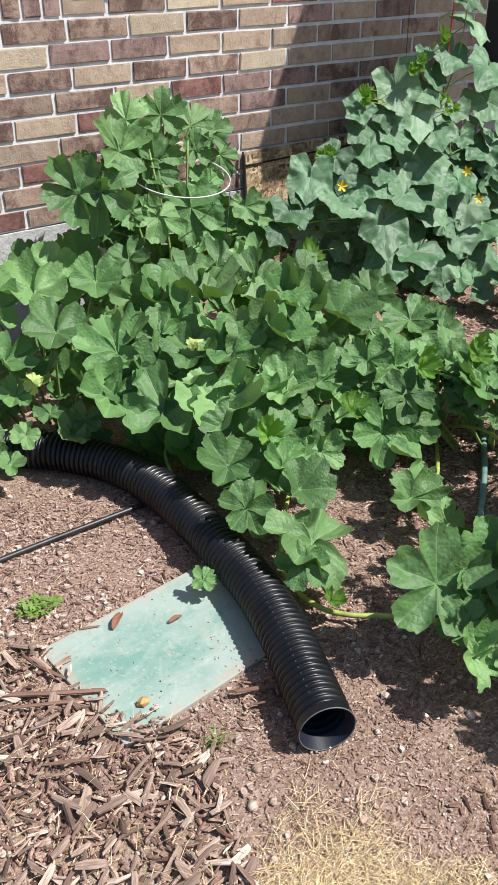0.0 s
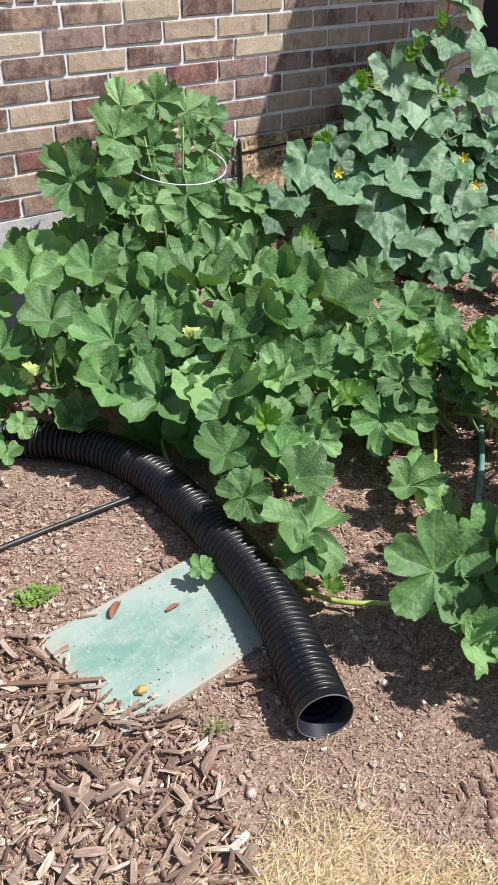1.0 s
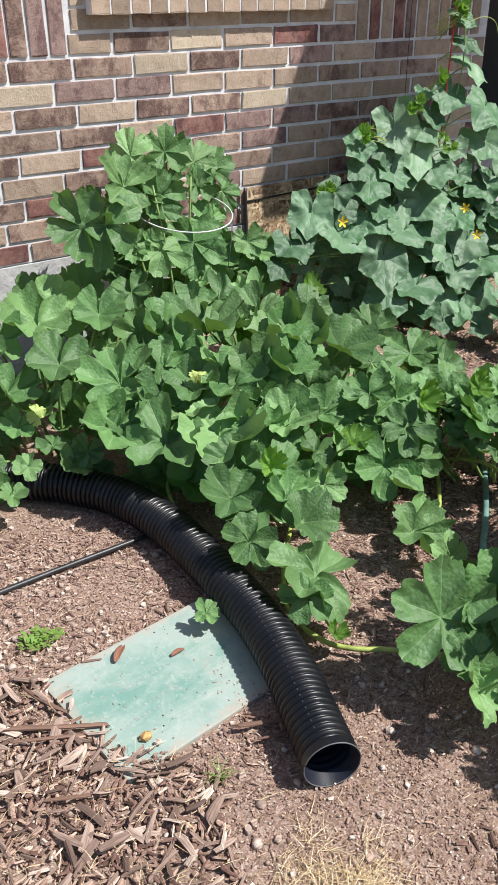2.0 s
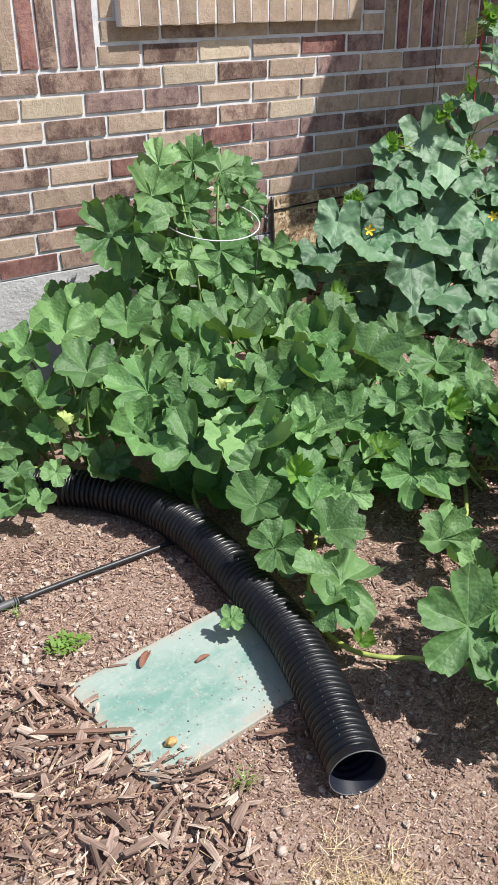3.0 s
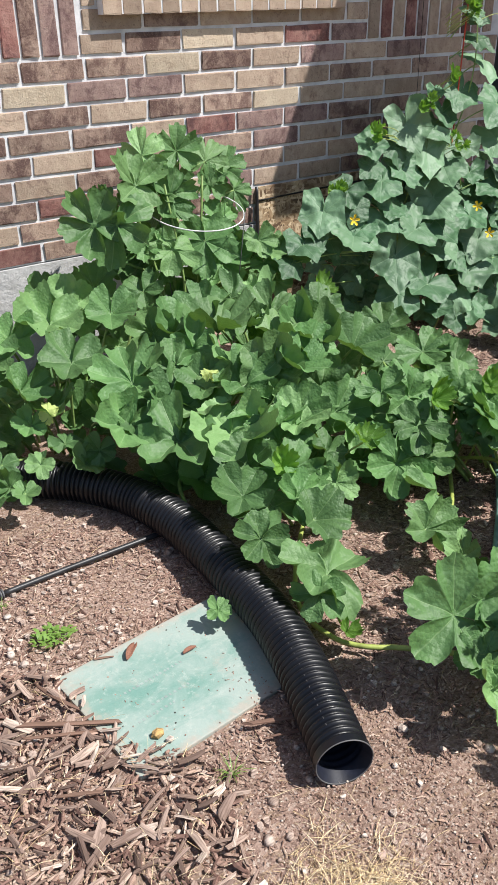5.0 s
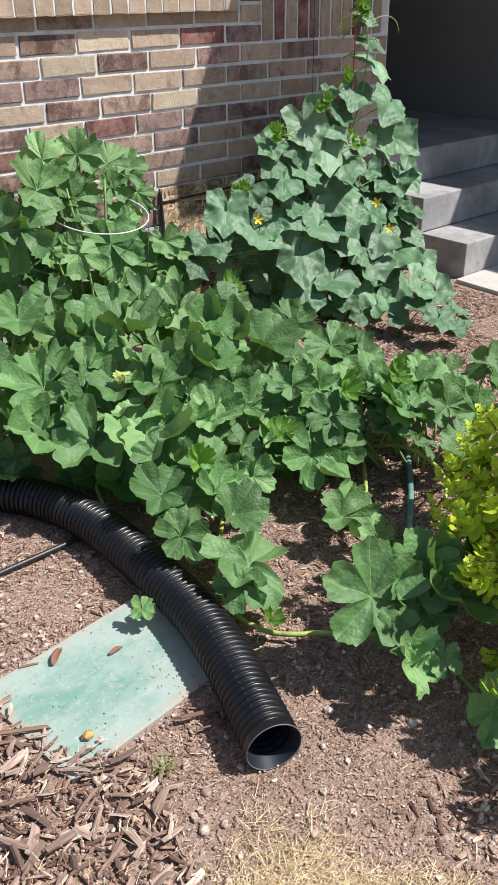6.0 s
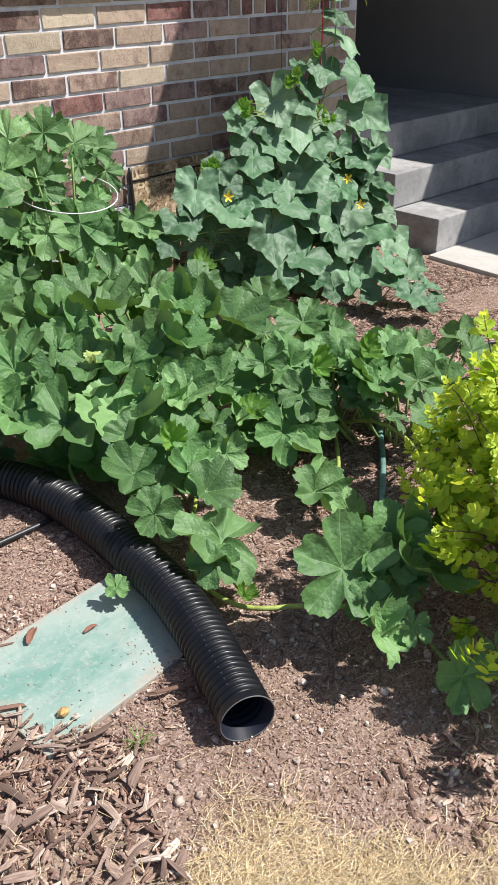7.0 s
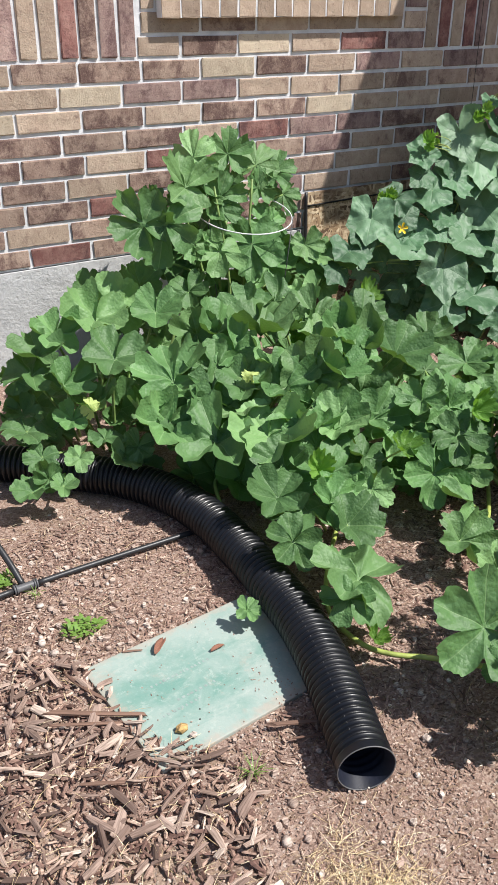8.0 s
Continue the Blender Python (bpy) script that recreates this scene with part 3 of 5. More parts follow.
def drain_pipe():
    """Corrugated pipe: rounded ribs every 17 mm, open at one end."""
    pts = [(-0.655, -2.312, 0.061), (-0.603, -2.172, 0.061), (-0.563, -2.060, 0.061), (-0.518, -1.884, 0.061), (-0.498, -1.706, 0.061), (-0.489, -1.539, 0.061),
           (-0.490, -1.381, 0.061), (-0.524, -1.200, 0.061), (-0.610, -1.041, 0.061), (-0.728, -0.916, 0.061), (-0.838, -0.805, 0.061), (-1.0, -0.69, 0.061), (-1.2, -0.60, 0.061), (-1.45, -0.53, 0.061)]
    _, length = spline(pts, 10)
    ribs = int(length / 0.0175)
    line, _ = spline(pts, ribs * 6 + 1)
    wave = [0.0608, 0.0597, 0.0550, 0.0488, 0.0550, 0.0597]
    outer = [wave[i % 6] if i > 5 else 0.0604 for i in range(len(line))]
    pipe = thing("drain_pipe", (-0.668, -2.322, 0), "black corrugated plastic drain pipe lying on the soil", "pipe")
    verts, faces = tube(line, outer, 40, False)
    inside = line[:300]
    v2, f2 = tube(inside, [0.0592 - 0.0112 * min(1.0, i / 9) + 0.0010 * math.cos(i * math.pi / 3) * (i > 9) for i in range(300)], 40, False)
    rim = len(v2)
    part("corrugated_body", mesh("corrugated_body", verts, faces, M_PIPE, True), None, pipe)
    v2 = v2 + [line[0] + (v - line[0]) for v in verts[:40]]
    f2 = [tuple(reversed(f)) for f in f2] + [(rim + k, k, (k + 1) % 40, rim + (k + 1) % 40) for k in range(40)]
    way = (line[1] - line[0]).normalized()
    side = way.cross(Vector((0, 0, 1))).normalized()
    loop = [line[0] + (side * math.cos(a) + Vector((0, 0, 1)) * math.sin(a)) * 0.0596 for a in np.linspace(0, 2 * math.pi, 41)]
    rod("cut_edge", loop, 0.0014, M_PRINT, pipe, "pale scuffed edge of its cut end", 6, 80)
    part("lining", mesh("lining", v2, f2, M_LINER, True), None, pipe, "smooth dark lining of its open end")
    # a broken pale line printed along the crest of the ribs
    verts, faces = [], []
    for i in range(18, 290, 6):
        p, q = line[i], line[i + 1]
        way = (q - p).normalized()
        side = way.cross(Vector((0, 0, 1))).normalized()
        top = side.cross(way)
        mid = p + (top * 0.93 - side * 0.37).normalized() * 0.0612
        n = len(verts)
        a, b = way * 0.0026, side * 0.0005
        verts += [mid - a - b, mid + a - b, mid + a + b, mid - a + b]
        faces.append((n, n + 1, n + 2, n + 3))
    part("printed_line", mesh("printed_line", verts, faces, M_PRINT), None, pipe, "pale broken printed line")


def valve_lid():
    lid = thing("valve_box_lid", (-0.785, -1.868, 0.001), "faded green plastic irrigation valve box lid set in the soil", "lid")
    lid.rotation_euler = (0, 0, radians(5.2))
    bm = boxed((-0.215, -0.180, -0.035), (0.262, 0.180, 0.004), 0.003)
    plate = part("plate", bm, M_LID, None)
    plate.parent = lid
    # worn raised lettering, too faint to read
    rng = random.Random(8)
    for y, x0, x1 in ((0.037, -0.114, 0.040), (-0.032, -0.085, 0.020), (-0.056, -0.137, -0.040)):
        x = x0
        while x < x1:
            w = rng.uniform(0.004, 0.008)
            bar = part("raised_bar", boxed((x, y - 0.0035, 0.0035), (x + w, y + 0.0035, 0.0044)), M_EMBOSS, None)
            bar.parent = plate
            x += w + rng.uniform(0.003, 0.008)
    # tiny black discs added as dark specks on the plate, not openings
    for x, y in ((-0.060, -0.084), (-0.076, -0.109), (0.082, 0.150)):
        disc = bmesh.new()
        bmesh.ops.create_cone(disc, cap_ends=True, segments=10, radius1=0.0022, radius2=0.0022, depth=0.002, matrix=Matrix.Translation((x, y, 0.0035)))
        spot = part("dark_speck", disc, M_DARKLINE, None)
        spot.parent = plate


def tubing():
    line = thing("drip_line", (-1.02, -1.345, 0), "black drip irrigation tube with a tee on the soil", "tube")
    rod("tube", [(-0.50, -1.345, 0.012), (-0.70, -1.345, 0.013), (-0.85, -1.343, 0.012), (-1.0, -1.345, 0.012)], 0.0082, M_TUBE, line, "", 10)
    rod("tube", [(-1.055, -1.346, 0.012), (-1.25, -1.36, 0.012), (-1.6, -1.40, 0.012)], 0.0082, M_TUBE, line, "", 10)
    rod("riser_tube", [(-1.035, -1.335, 0.014), (-1.05, -1.27, 0.06), (-1.07, -1.2, 0.10), (-1.1, -1.1, 0.12)], 0.009, M_TUBE, line, "", 10)
    tee = rod("tee", [(-1.005, -1.345, 0.013), (-1.03, -1.346, 0.013), (-1.055, -1.347, 0.013)], 0.0105, M_FITTING, line, "ribbed grey tee fitting", 12)
    for x in (-1.000, -1.006, -1.054, -1.060):
        rod("band", [(x - 0.002, -1.346, 0.013), (x + 0.002, -1.346, 0.013)], 0.0132, M_FITTING, tee, "", 12, 3)
    hose = thing("garden_hose", (0.35, -1.84, 0), "dusty green garden hose lying between the squash leaves", "hose")
    rod("hose", [(0.78, -1.48, 0.012), (0.62, -1.60, 0.012), (0.52, -1.70, 0.012), (0.36, -1.84, 0.012), (0.20, -1.965, 0.012), (0.05, -2.08, 0.012), (-0.1, -2.3, 0.012)], 0.0095, M_HOSE, hose, "", 12, 40)
    far = thing("drip_line", (1.2, -1.2, 0), "thin black drip tube on the soil beside the path", "tube")
    rod("tube", [(0.6, -1.25, 0.010), (1.15, -1.33, 0.010), (1.55, -1.55, 0.010), (2.1, -1.75, 0.010)], 0.008, M_TUBE, far, "", 8)
    bend = thing("drip_line", (0.05, -2.05, 0), "short black drip tube under the shrub", "tube")
    rod("tube", [(-0.05, -2.16, 0.02), (0.06, -2.10, 0.035), (0.2, -2.06, 0.02), (0.4, -2.1, 0.012)], 0.010, M_TUBE, bend, "", 8)


def tomato_cage():
    cage = thing("tomato_cage", (0.22, -0.42, 0), "white wire plant cage among the squash leaves", "plant cage")
    for z, r, dx in ((0.665, 0.185, 0.0), (0.36, 0.15, 0.0)):
        ring = [(0.21 + dx + r * math.cos(a), -0.40 + r * math.sin(a), z + 0.04 * math.sin(a)) for a in np.linspace(0, 2 * math.pi, 25)]
        rod("ring", ring, 0.0024, M_WIRE if z > 0.5 else M_FITTING, cage, "", 6, 60)
    for k in range(3):
        a = 2.1 * k + 1.0
        rod("leg", [(0.24 + 0.10 * math.cos(a), -0.40 + 0.10 * math.sin(a), -0.05), (0.24 + 0.185 * math.cos(a), -0.40 + 0.185 * math.sin(a), 0.67)], 0.0018, M_FITTING, cage, "", 6, 6)


strand_board()
drain_pipe()
valve_lid()
tubing()
tomato_cage()


# ---- leaves ----
def blade(name, material, rng, lobe=(0.35, 0.23), teeth=0.03, cup=0.0, tilt=0.3, dish=0.1, pointed=False, around=150, rings=13, crumple=1.0, bend=0.0, flop=0.0, fold=0.0, notch=0.3, second=0.05):
    """A lobed leaf, one unit wide: y runs to the tip, z is its upper side, the stalk joins near the base.
    Each of the five lobes is a rounded lappet with its own tilt and hollow; lobe gives its distance and radius."""
    step, far, size = 64.0, lobe[0], lobe[1]
    lobes = []
    for k in (-2, -1, 0, 1, 2):
        a = radians(step * k)
        grow = rng.uniform(0.9, 1.1) * (1.06, 1.0, 0.86)[abs(k)]
        lobes.append((Vector((math.sin(a), math.cos(a), 0)), far * grow, size * grow * rng.uniform(0.92, 1.06), rng.uniform(-tilt, tilt), dish * rng.uniform(-0.4, 1.6)))
    ph = [rng.uniform(0, 6.28) for _ in range(8)]
    grain = Vector((rng.uniform(0, 50), rng.uniform(0, 50), 0))
    corners = [(step * k, (0.63, 0.51, 0.50)[abs(k)] * rng.uniform(0.94, 1.06)) for k in (-2, -1, 0, 1, 2)]
    cuts = [rng.uniform(0.6, 1.3) for _ in range(4)]
    edge = []
    for k in range(around):
        deg = -180 + 360 * (k + 0.5) / around
        th = radians(deg)
        best = 0.30
        if pointed:
            for (c0, r0), (c1, r1) in zip(corners, corners[1:]):
                if c0 <= deg <= c1:
                    a0, a1 = radians(c0), radians(c1)
                    best = r0 * r1 * math.sin(a1 - a0) / (r0 * math.sin(th - a0) + r1 * math.sin(a1 - th))
                    best *= 1.0 - 0.06 * math.sin(math.pi * (deg - c0) / (c1 - c0))
            if abs(deg) > 2 * step:
                best = corners[0][1] * (1 - 0.25 * (abs(deg) - 2 * step) / (180 - 2 * step))
        else:
            k = min(max(round(deg / step), -2), 2)
            slot = (deg - k * step) / step
            near = min(max(k + (1 if slot > 0 else -1), -2), 2)
            away = min(1.0, abs(2 * slot))
            mix = 0.5 * away ** 2
            cut = cuts[min(max(math.floor(deg / step) + 2, 0), 3)] if abs(deg) < 2 * step else 0.25
            best = (lobes[k + 2][1] * (1 - mix) + lobes[near + 2][1] * mix) + size
            best *= 1 - 1.15 * notch * cut * away ** 4.2 + second * math.cos(6 * math.pi * slot) * (abs(slot) < 0.5)
        gap = abs(abs(deg) - 180)
        if gap < 20:
            best *= 0.2 + 0.8 * (gap / 20) ** 0.7
        saw = (th * 6.2 + 0.6 * math.sin(th * 3 + ph[0]) + ph[1]) % 1.0
        wave = 1.6 * abs(2 * saw - 1) - 0.8 + 0.5 * math.sin(th * 11 + ph[2] + math.sin(th * 5 + ph[6]))
        edge.append((th, best * (1 + teeth * wave)))
    wide = max(abs(q * math.sin(t)) for t, q in edge) * 2
    verts, uvs = [Vector((0, 0, 0))], [(0.5, 0.0)]
    for j in range(1, rings + 1):
        f = (j / rings) ** 0.85
        for th, rim in edge:
            q, deg = rim * f, math.degrees(th)
            p = Vector((q * math.sin(th), q * math.cos(th), 0))
            slot = (deg / step + 0.5) % 1.0 - 0.5 if abs(deg) < 2.5 * step else 0.5
            z, total = cup * q - flop * q ** 2.6 + fold * f * math.sin(math.pi * abs(slot)), 0.0
            lift = 0.0
            for d, a, b, lean, hollow in lobes:
                near = (p - d * a).length_squared / (b * b)
                w = math.exp(-2.0 * near)
                total += w
                lift += w * (lean * p.dot(d) + hollow * near * 0.5)
            z += lift / max(total, 1e-4) * min(1.0, f * 2.2)
            z += crumple * f * (0.10 * noise.noise(p * 3.0 + grain) + 0.05 * noise.noise(p * 7 + grain) + 0.022 * noise.noise(p * 14 + grain)) + bend * p.x * p.x
            z += (0.008 if pointed else 0.032) * crumple * f ** 3 * math.sin(13 * th + ph[3] + math.sin(3 * th + ph[4]))
            verts.append(Vector((p.x, p.y, z)))
            uvs.append((0.5 + deg / step / 5.0, f))
    shift = Vector((0, -0.06, 0))
    verts = [(v + shift) / wide for v in verts]
    faces = [(0, 1 + k, 2 + k) for k in range(around - 1)]
    for j in range(rings - 1):
        for k in range(around - 1):
            a = 1 + j * around + k
            faces.append((a, a + around, a + around + 1, a + 1))
    faces = [tuple(reversed(f)) for f in faces]
    me = mesh(name, verts, faces, material, True)
    layer = me.uv_layers.new(name="UVMap")
    for loop in me.loops:
        layer.data[loop.index].uv = uvs[loop.vertex_index]
    return me


# where the larger leaves of each plant stand: x, y, z, width, turn of the tip
LEFT = [
    (-0.38, -0.48, 0.42, 0.25, 262), (-0.49, -0.58, 0.4, 0.23, 95), (-0.28, -0.62, 0.41, 0.17, 84), (-0.1, -0.53, 0.43, 0.14, 86),
    (-0.65, -0.61, 0.38, 0.17, 87), (-0.53, -0.83, 0.36, 0.21, 90), (-0.7, -0.81, 0.3, 0.15, 80), (-0.76, -0.72, 0.32, 0.2, 57),
    (-0.16, -0.85, 0.4, 0.22, 277), (-0.21, -0.34, 0.43, 0.16, 242), (-0.42, -0.38, 0.43, 0.17, 195), (-0.73, -0.67, 0.36, 0.17, 118),
]
LEFT_LOW = [
    (-0.7, -0.87, 0.21, 0.11, 96), (-0.63, -0.86, 0.23, 0.14, 58), (-0.56, -1.05, 0.16, 0.11, 91), (-0.63, -0.97, 0.17, 0.11, 38),
    (-0.62, -1.07, 0.14, 0.11, 67), (-0.83, -0.93, 0.14, 0.11, 95), (-0.9, -1.02, 0.09, 0.11, 195), (-0.83, -1.0, 0.11, 0.09, 313),
    (-0.81, -1.06, 0.1, 0.08, 88), (-0.83, -0.82, 0.18, 0.17, 56), (-0.73, -0.99, 0.14, 0.09, 133), (-0.5, -0.98, 0.22, 0.15, 133),
    (-0.32, -0.93, 0.26, 0.16, 232),
]
MIDDLE = [
    (-0.41, -0.98, 0.32, 0.22, 188), (-0.27, -1.02, 0.35, 0.18, 277), (-0.32, -1.07, 0.3, 0.15, 263), (-0.22, -1.14, 0.31, 0.16, 88),
    (-0.5, -1.12, 0.24, 0.19, 106), (-0.41, -1.27, 0.22, 0.29, 122), (-0.26, -1.32, 0.23, 0.22, 104), (-0.05, -0.95, 0.4, 0.22, 82),
    (-0.44, -1.1, 0.25, 0.15, 249), (-0.12, -1.19, 0.32, 0.18, 254), (-0.03, -1.21, 0.35, 0.18, 278), (-0.36, -1.14, 0.27, 0.17, 289),
    (-0.27, -1.2, 0.27, 0.16, 63), (-0.18, -1.01, 0.38, 0.15, 64), (-0.13, -1.11, 0.36, 0.14, 89), (-0.22, -0.81, 0.4, 0.14, 243),
]
BACK = [
    (0.12, -0.78, 0.43, 0.16, 66), (0.22, -0.79, 0.43, 0.13, 91), (0.16, -0.95, 0.41, 0.17, 98), (0.37, -0.95, 0.39, 0.17, 273),
    (0.07, -1.12, 0.39, 0.18, 67), (0.21, -1.14, 0.36, 0.18, 113), (0.14, -1.18, 0.36, 0.15, 346), (0.12, -1.28, 0.29, 0.17, 288),
    (0.37, -1.14, 0.31, 0.19, 295), (0.63, -1.02, 0.29, 0.17, 261), (-0.1, -1.3, 0.27, 0.15, 271), (-0.03, -1.35, 0.27, 0.15, 294),
    (0.1, -1.37, 0.24, 0.16, 274), (0.18, -1.06, 0.4, 0.16, 248), (0.03, -1.0, 0.4, 0.14, 110), (-0.02, -0.81, 0.41, 0.17, 195),
    (0.03, -1.25, 0.35, 0.15, 85),
]
FRONT = [
    (-0.2, -1.52, 0.19, 0.19, 295), (-0.37, -1.53, 0.17, 0.14, 159), (-0.32, -1.61, 0.17, 0.18, 107), (-0.24, -1.62, 0.17, 0.15, 311),
    (-0.25, -1.72, 0.15, 0.14, 15), (-0.05, -1.51, 0.19, 0.13, 94), (-0.44, -1.72, 0.16, 0.13, 115), (-0.37, -1.89, 0.13, 0.26, 189),
    (-0.06, -1.4, 0.24, 0.17, 100), (-0.15, -1.33, 0.25, 0.19, 65), (0.13, -1.43, 0.2, 0.16, 102), (-0.1, -1.62, 0.16, 0.11, 102),
    (-0.28, -1.43, 0.2, 0.14, 195), (-0.43, -1.95, 0.13, 0.11, 102), (-0.16, -1.42, 0.22, 0.17, 138),
]
RIGHT = [
    (0.22, -1.39, 0.21, 0.17, 283), (0.29, -1.51, 0.17, 0.16, 105), (0.38, -1.45, 0.19, 0.17, 270), (0.38, -1.53, 0.17, 0.14, 30),
    (0.13, -1.61, 0.14, 0.18, 169), (0.24, -1.64, 0.14, 0.15, 349), (0.14, -1.78, 0.12, 0.19, 331), (0.01, -1.87, 0.11, 0.14, 290),
    (0.64, -1.22, 0.26, 0.19, 285), (0.45, -1.22, 0.27, 0.15, 309), (0.67, -1.34, 0.24, 0.15, 280), (0.47, -1.32, 0.23, 0.17, 297),
    (0.58, -1.44, 0.21, 0.19, 280), (0.5, -1.55, 0.17, 0.15, 73), (0.25, -1.48, 0.17, 0.14, 70),
]
FAR = [
    (0.75, -1.57, 0.22, 0.16, 279), (0.67, -1.62, 0.24, 0.19, 324), (0.7, -1.73, 0.24, 0.13, 288), (0.7, -1.79, 0.24, 0.18, 313),
    (0.98, -1.67, 0.22, 0.16, 296), (0.48, -1.68, 0.22, 0.17, 285), (0.44, -1.74, 0.24, 0.17, 112), (0.54, -1.81, 0.26, 0.17, 271),
    (0.34, -2.02, 0.25, 0.19, 271), (0.39, -2.0, 0.2, 0.13, 22), (0.32, -2.09, 0.14, 0.11, 217), (0.57, -1.9, 0.26, 0.14, 302),
    (0.68, -1.93, 0.25, 0.14, 320), (0.82, -1.58, 0.2, 0.15, 201), (0.96, -1.73, 0.2, 0.17, 308), (0.39, -1.82, 0.18, 0.13, 113),
    (0.48, -1.55, 0.24, 0.18, 289), (0.5, -1.63, 0.24, 0.18, 267), (0.45, -1.56, 0.22, 0.15, 109), (0.46, -1.69, 0.22, 0.21, 117),
]
SIDE = [
    (0.28, -1.57, 0.22, 0.17, 284), (0.29, -1.59, 0.22, 0.17, 19), (0.24, -1.59, 0.22, 0.16, 104), (0.4, -1.68, 0.17, 0.14, 76),
    (0.63, -1.63, 0.22, 0.17, 199), (0.32, -1.46, 0.26, 0.16, 199), (0.48, -1.49, 0.24, 0.16, 128), (0.69, -1.56, 0.24, 0.16, 303),
    (0.23, -1.44, 0.28, 0.16, 99),
]
CORNER = [
    (-0.31, -2.24, 0.22, 0.23, 200), (-0.18, -2.27, 0.24, 0.18, 289), (-0.06, -2.06, 0.16, 0.13, 264), (-0.3, -2.33, 0.16, 0.11, 168),
    (-0.34, -2.39, 0.13, 0.13, 137), (-0.26, -2.42, 0.13, 0.09, 106), (-0.12, -2.34, 0.17, 0.23, 74), (-0.19, -2.3, 0.16, 0.16, 129),
    (-0.01, -2.32, 0.18, 0.16, 20), (-0.15, -2.19, 0.2, 0.13, 240), (-0.27, -2.56, 0.08, 0.15, 114), (-0.16, -2.58, 0.09, 0.09, 77),
]
TOWER = [
    (0.18, -0.33, 0.85, 0.18, 277), (0.03, -0.34, 0.85, 0.18, 255), (0.33, -0.3, 0.79, 0.19, 294), (0.42, -0.3, 0.75, 0.17, 336),
    (-0.06, -0.42, 0.76, 0.24, 185), (-0.01, -0.38, 0.77, 0.14, 268), (0.07, -0.38, 0.72, 0.14, 268), (0.16, -0.34, 0.73, 0.15, 260),
    (0.11, -0.4, 0.7, 0.19, 353), (-0.24, -0.45, 0.66, 0.23, 225), (-0.17, -0.5, 0.64, 0.26, 96), (0.08, -0.42, 0.66, 0.16, 17),
    (0.33, -0.38, 0.56, 0.22, 5), (0.2, -0.48, 0.52, 0.26, 89), (0.31, -0.45, 0.42, 0.24, 354), (-0.04, -0.45, 0.55, 0.14, 79),
    (0.04, -0.5, 0.52, 0.19, 106), (0.46, -0.3, 0.65, 0.15, 62), (0.32, -0.32, 0.71, 0.15, 269), (-0.18, -0.4, 0.7, 0.15, 292),
]
CUKE_TOP = [
    (1.55, -0.47, 1.29, 0.1, 193), (1.61, -0.46, 1.27, 0.08, 13), (1.62, -0.46, 1.19, 0.14, 28), (1.68, -0.45, 1.1, 0.2, 86),
    (1.81, -0.44, 0.91, 0.21, 96), (1.84, -0.46, 0.76, 0.23, 50), (1.89, -0.5, 0.59, 0.18, 70), (1.8, -0.54, 0.43, 0.17, 16),
    (1.86, -0.57, 0.32, 0.18, 50), (1.77, -0.51, 0.57, 0.2, 130), (1.59, -0.55, 0.46, 0.15, 69), (1.62, -0.58, 0.35, 0.21, 116),
    (1.75, -0.6, 0.25, 0.25, 43), (1.93, -0.63, 0.14, 0.18, 69), (1.24, -0.45, 0.87, 0.2, 68), (1.4, -0.45, 0.86, 0.18, 43),
    (1.55, -0.45, 0.98, 0.16, 103), (1.34, -0.48, 0.76, 0.19, 84), (1.44, -0.49, 0.69, 0.22, 80), (1.17, -0.47, 0.79, 0.14, 68),
]
CUKE_MID = [
    (1.01, -0.47, 0.82, 0.14, 142), (1.01, -0.49, 0.74, 0.12, 119), (1.19, -0.5, 0.7, 0.16, 68), (1.59, -0.47, 0.75, 0.14, 99),
    (1.46, -0.44, 0.9, 0.14, 69), (1.4, -0.45, 1.0, 0.08, 69), (1.38, -0.52, 0.56, 0.26, 68), (1.37, -0.55, 0.47, 0.21, 68),
    (1.21, -0.57, 0.46, 0.23, 114), (1.1, -0.53, 0.57, 0.17, 30), (1.04, -0.55, 0.54, 0.15, 43), (0.89, -0.54, 0.59, 0.12, 104),
    (0.89, -0.57, 0.51, 0.15, 128), (0.85, -0.58, 0.49, 0.23, 112), (1.07, -0.61, 0.37, 0.28, 101), (1.23, -0.65, 0.23, 0.23, 123),
    (1.37, -0.59, 0.36, 0.18, 115), (1.52, -0.63, 0.23, 0.18, 116), (0.58, -0.6, 0.5, 0.16, 66), (0.66, -0.57, 0.55, 0.14, 66),
]
CUKE_LOW = [
    (0.5, -0.62, 0.45, 0.13, 111), (0.71, -0.55, 0.6, 0.19, 103), (1.71, -0.65, 0.1, 0.18, 90), (1.51, -0.68, 0.06, 0.17, 108),
    (1.22, -0.68, 0.12, 0.13, 89), (1.06, -0.51, 0.67, 0.18, 105), (1.43, -0.66, 0.14, 0.17, 99), (1.27, -0.5, 0.67, 0.13, 121),
    (0.86, -0.51, 0.66, 0.15, 127), (1.05, -0.66, 0.22, 0.21, 106),
]
CUKE_GROUND = [
    (1.31, -0.77, 0.08, 0.12, 102), (1.38, -0.93, 0.08, 0.12, 104), (1.46, -0.98, 0.14, 0.17, 81), (1.62, -0.95, 0.16, 0.17, 91),
    (1.43, -1.11, 0.12, 0.16, 112), (1.64, -1.04, 0.1, 0.13, 37), (1.5, -1.15, 0.07, 0.13, 82), (1.5, -0.95, 0.2, 0.15, 98),
    (1.41, -0.85, 0.12, 0.14, 79), (1.24, -0.73, 0.14, 0.14, 119), (1.64, -1.1, 0.06, 0.09, 18),
]


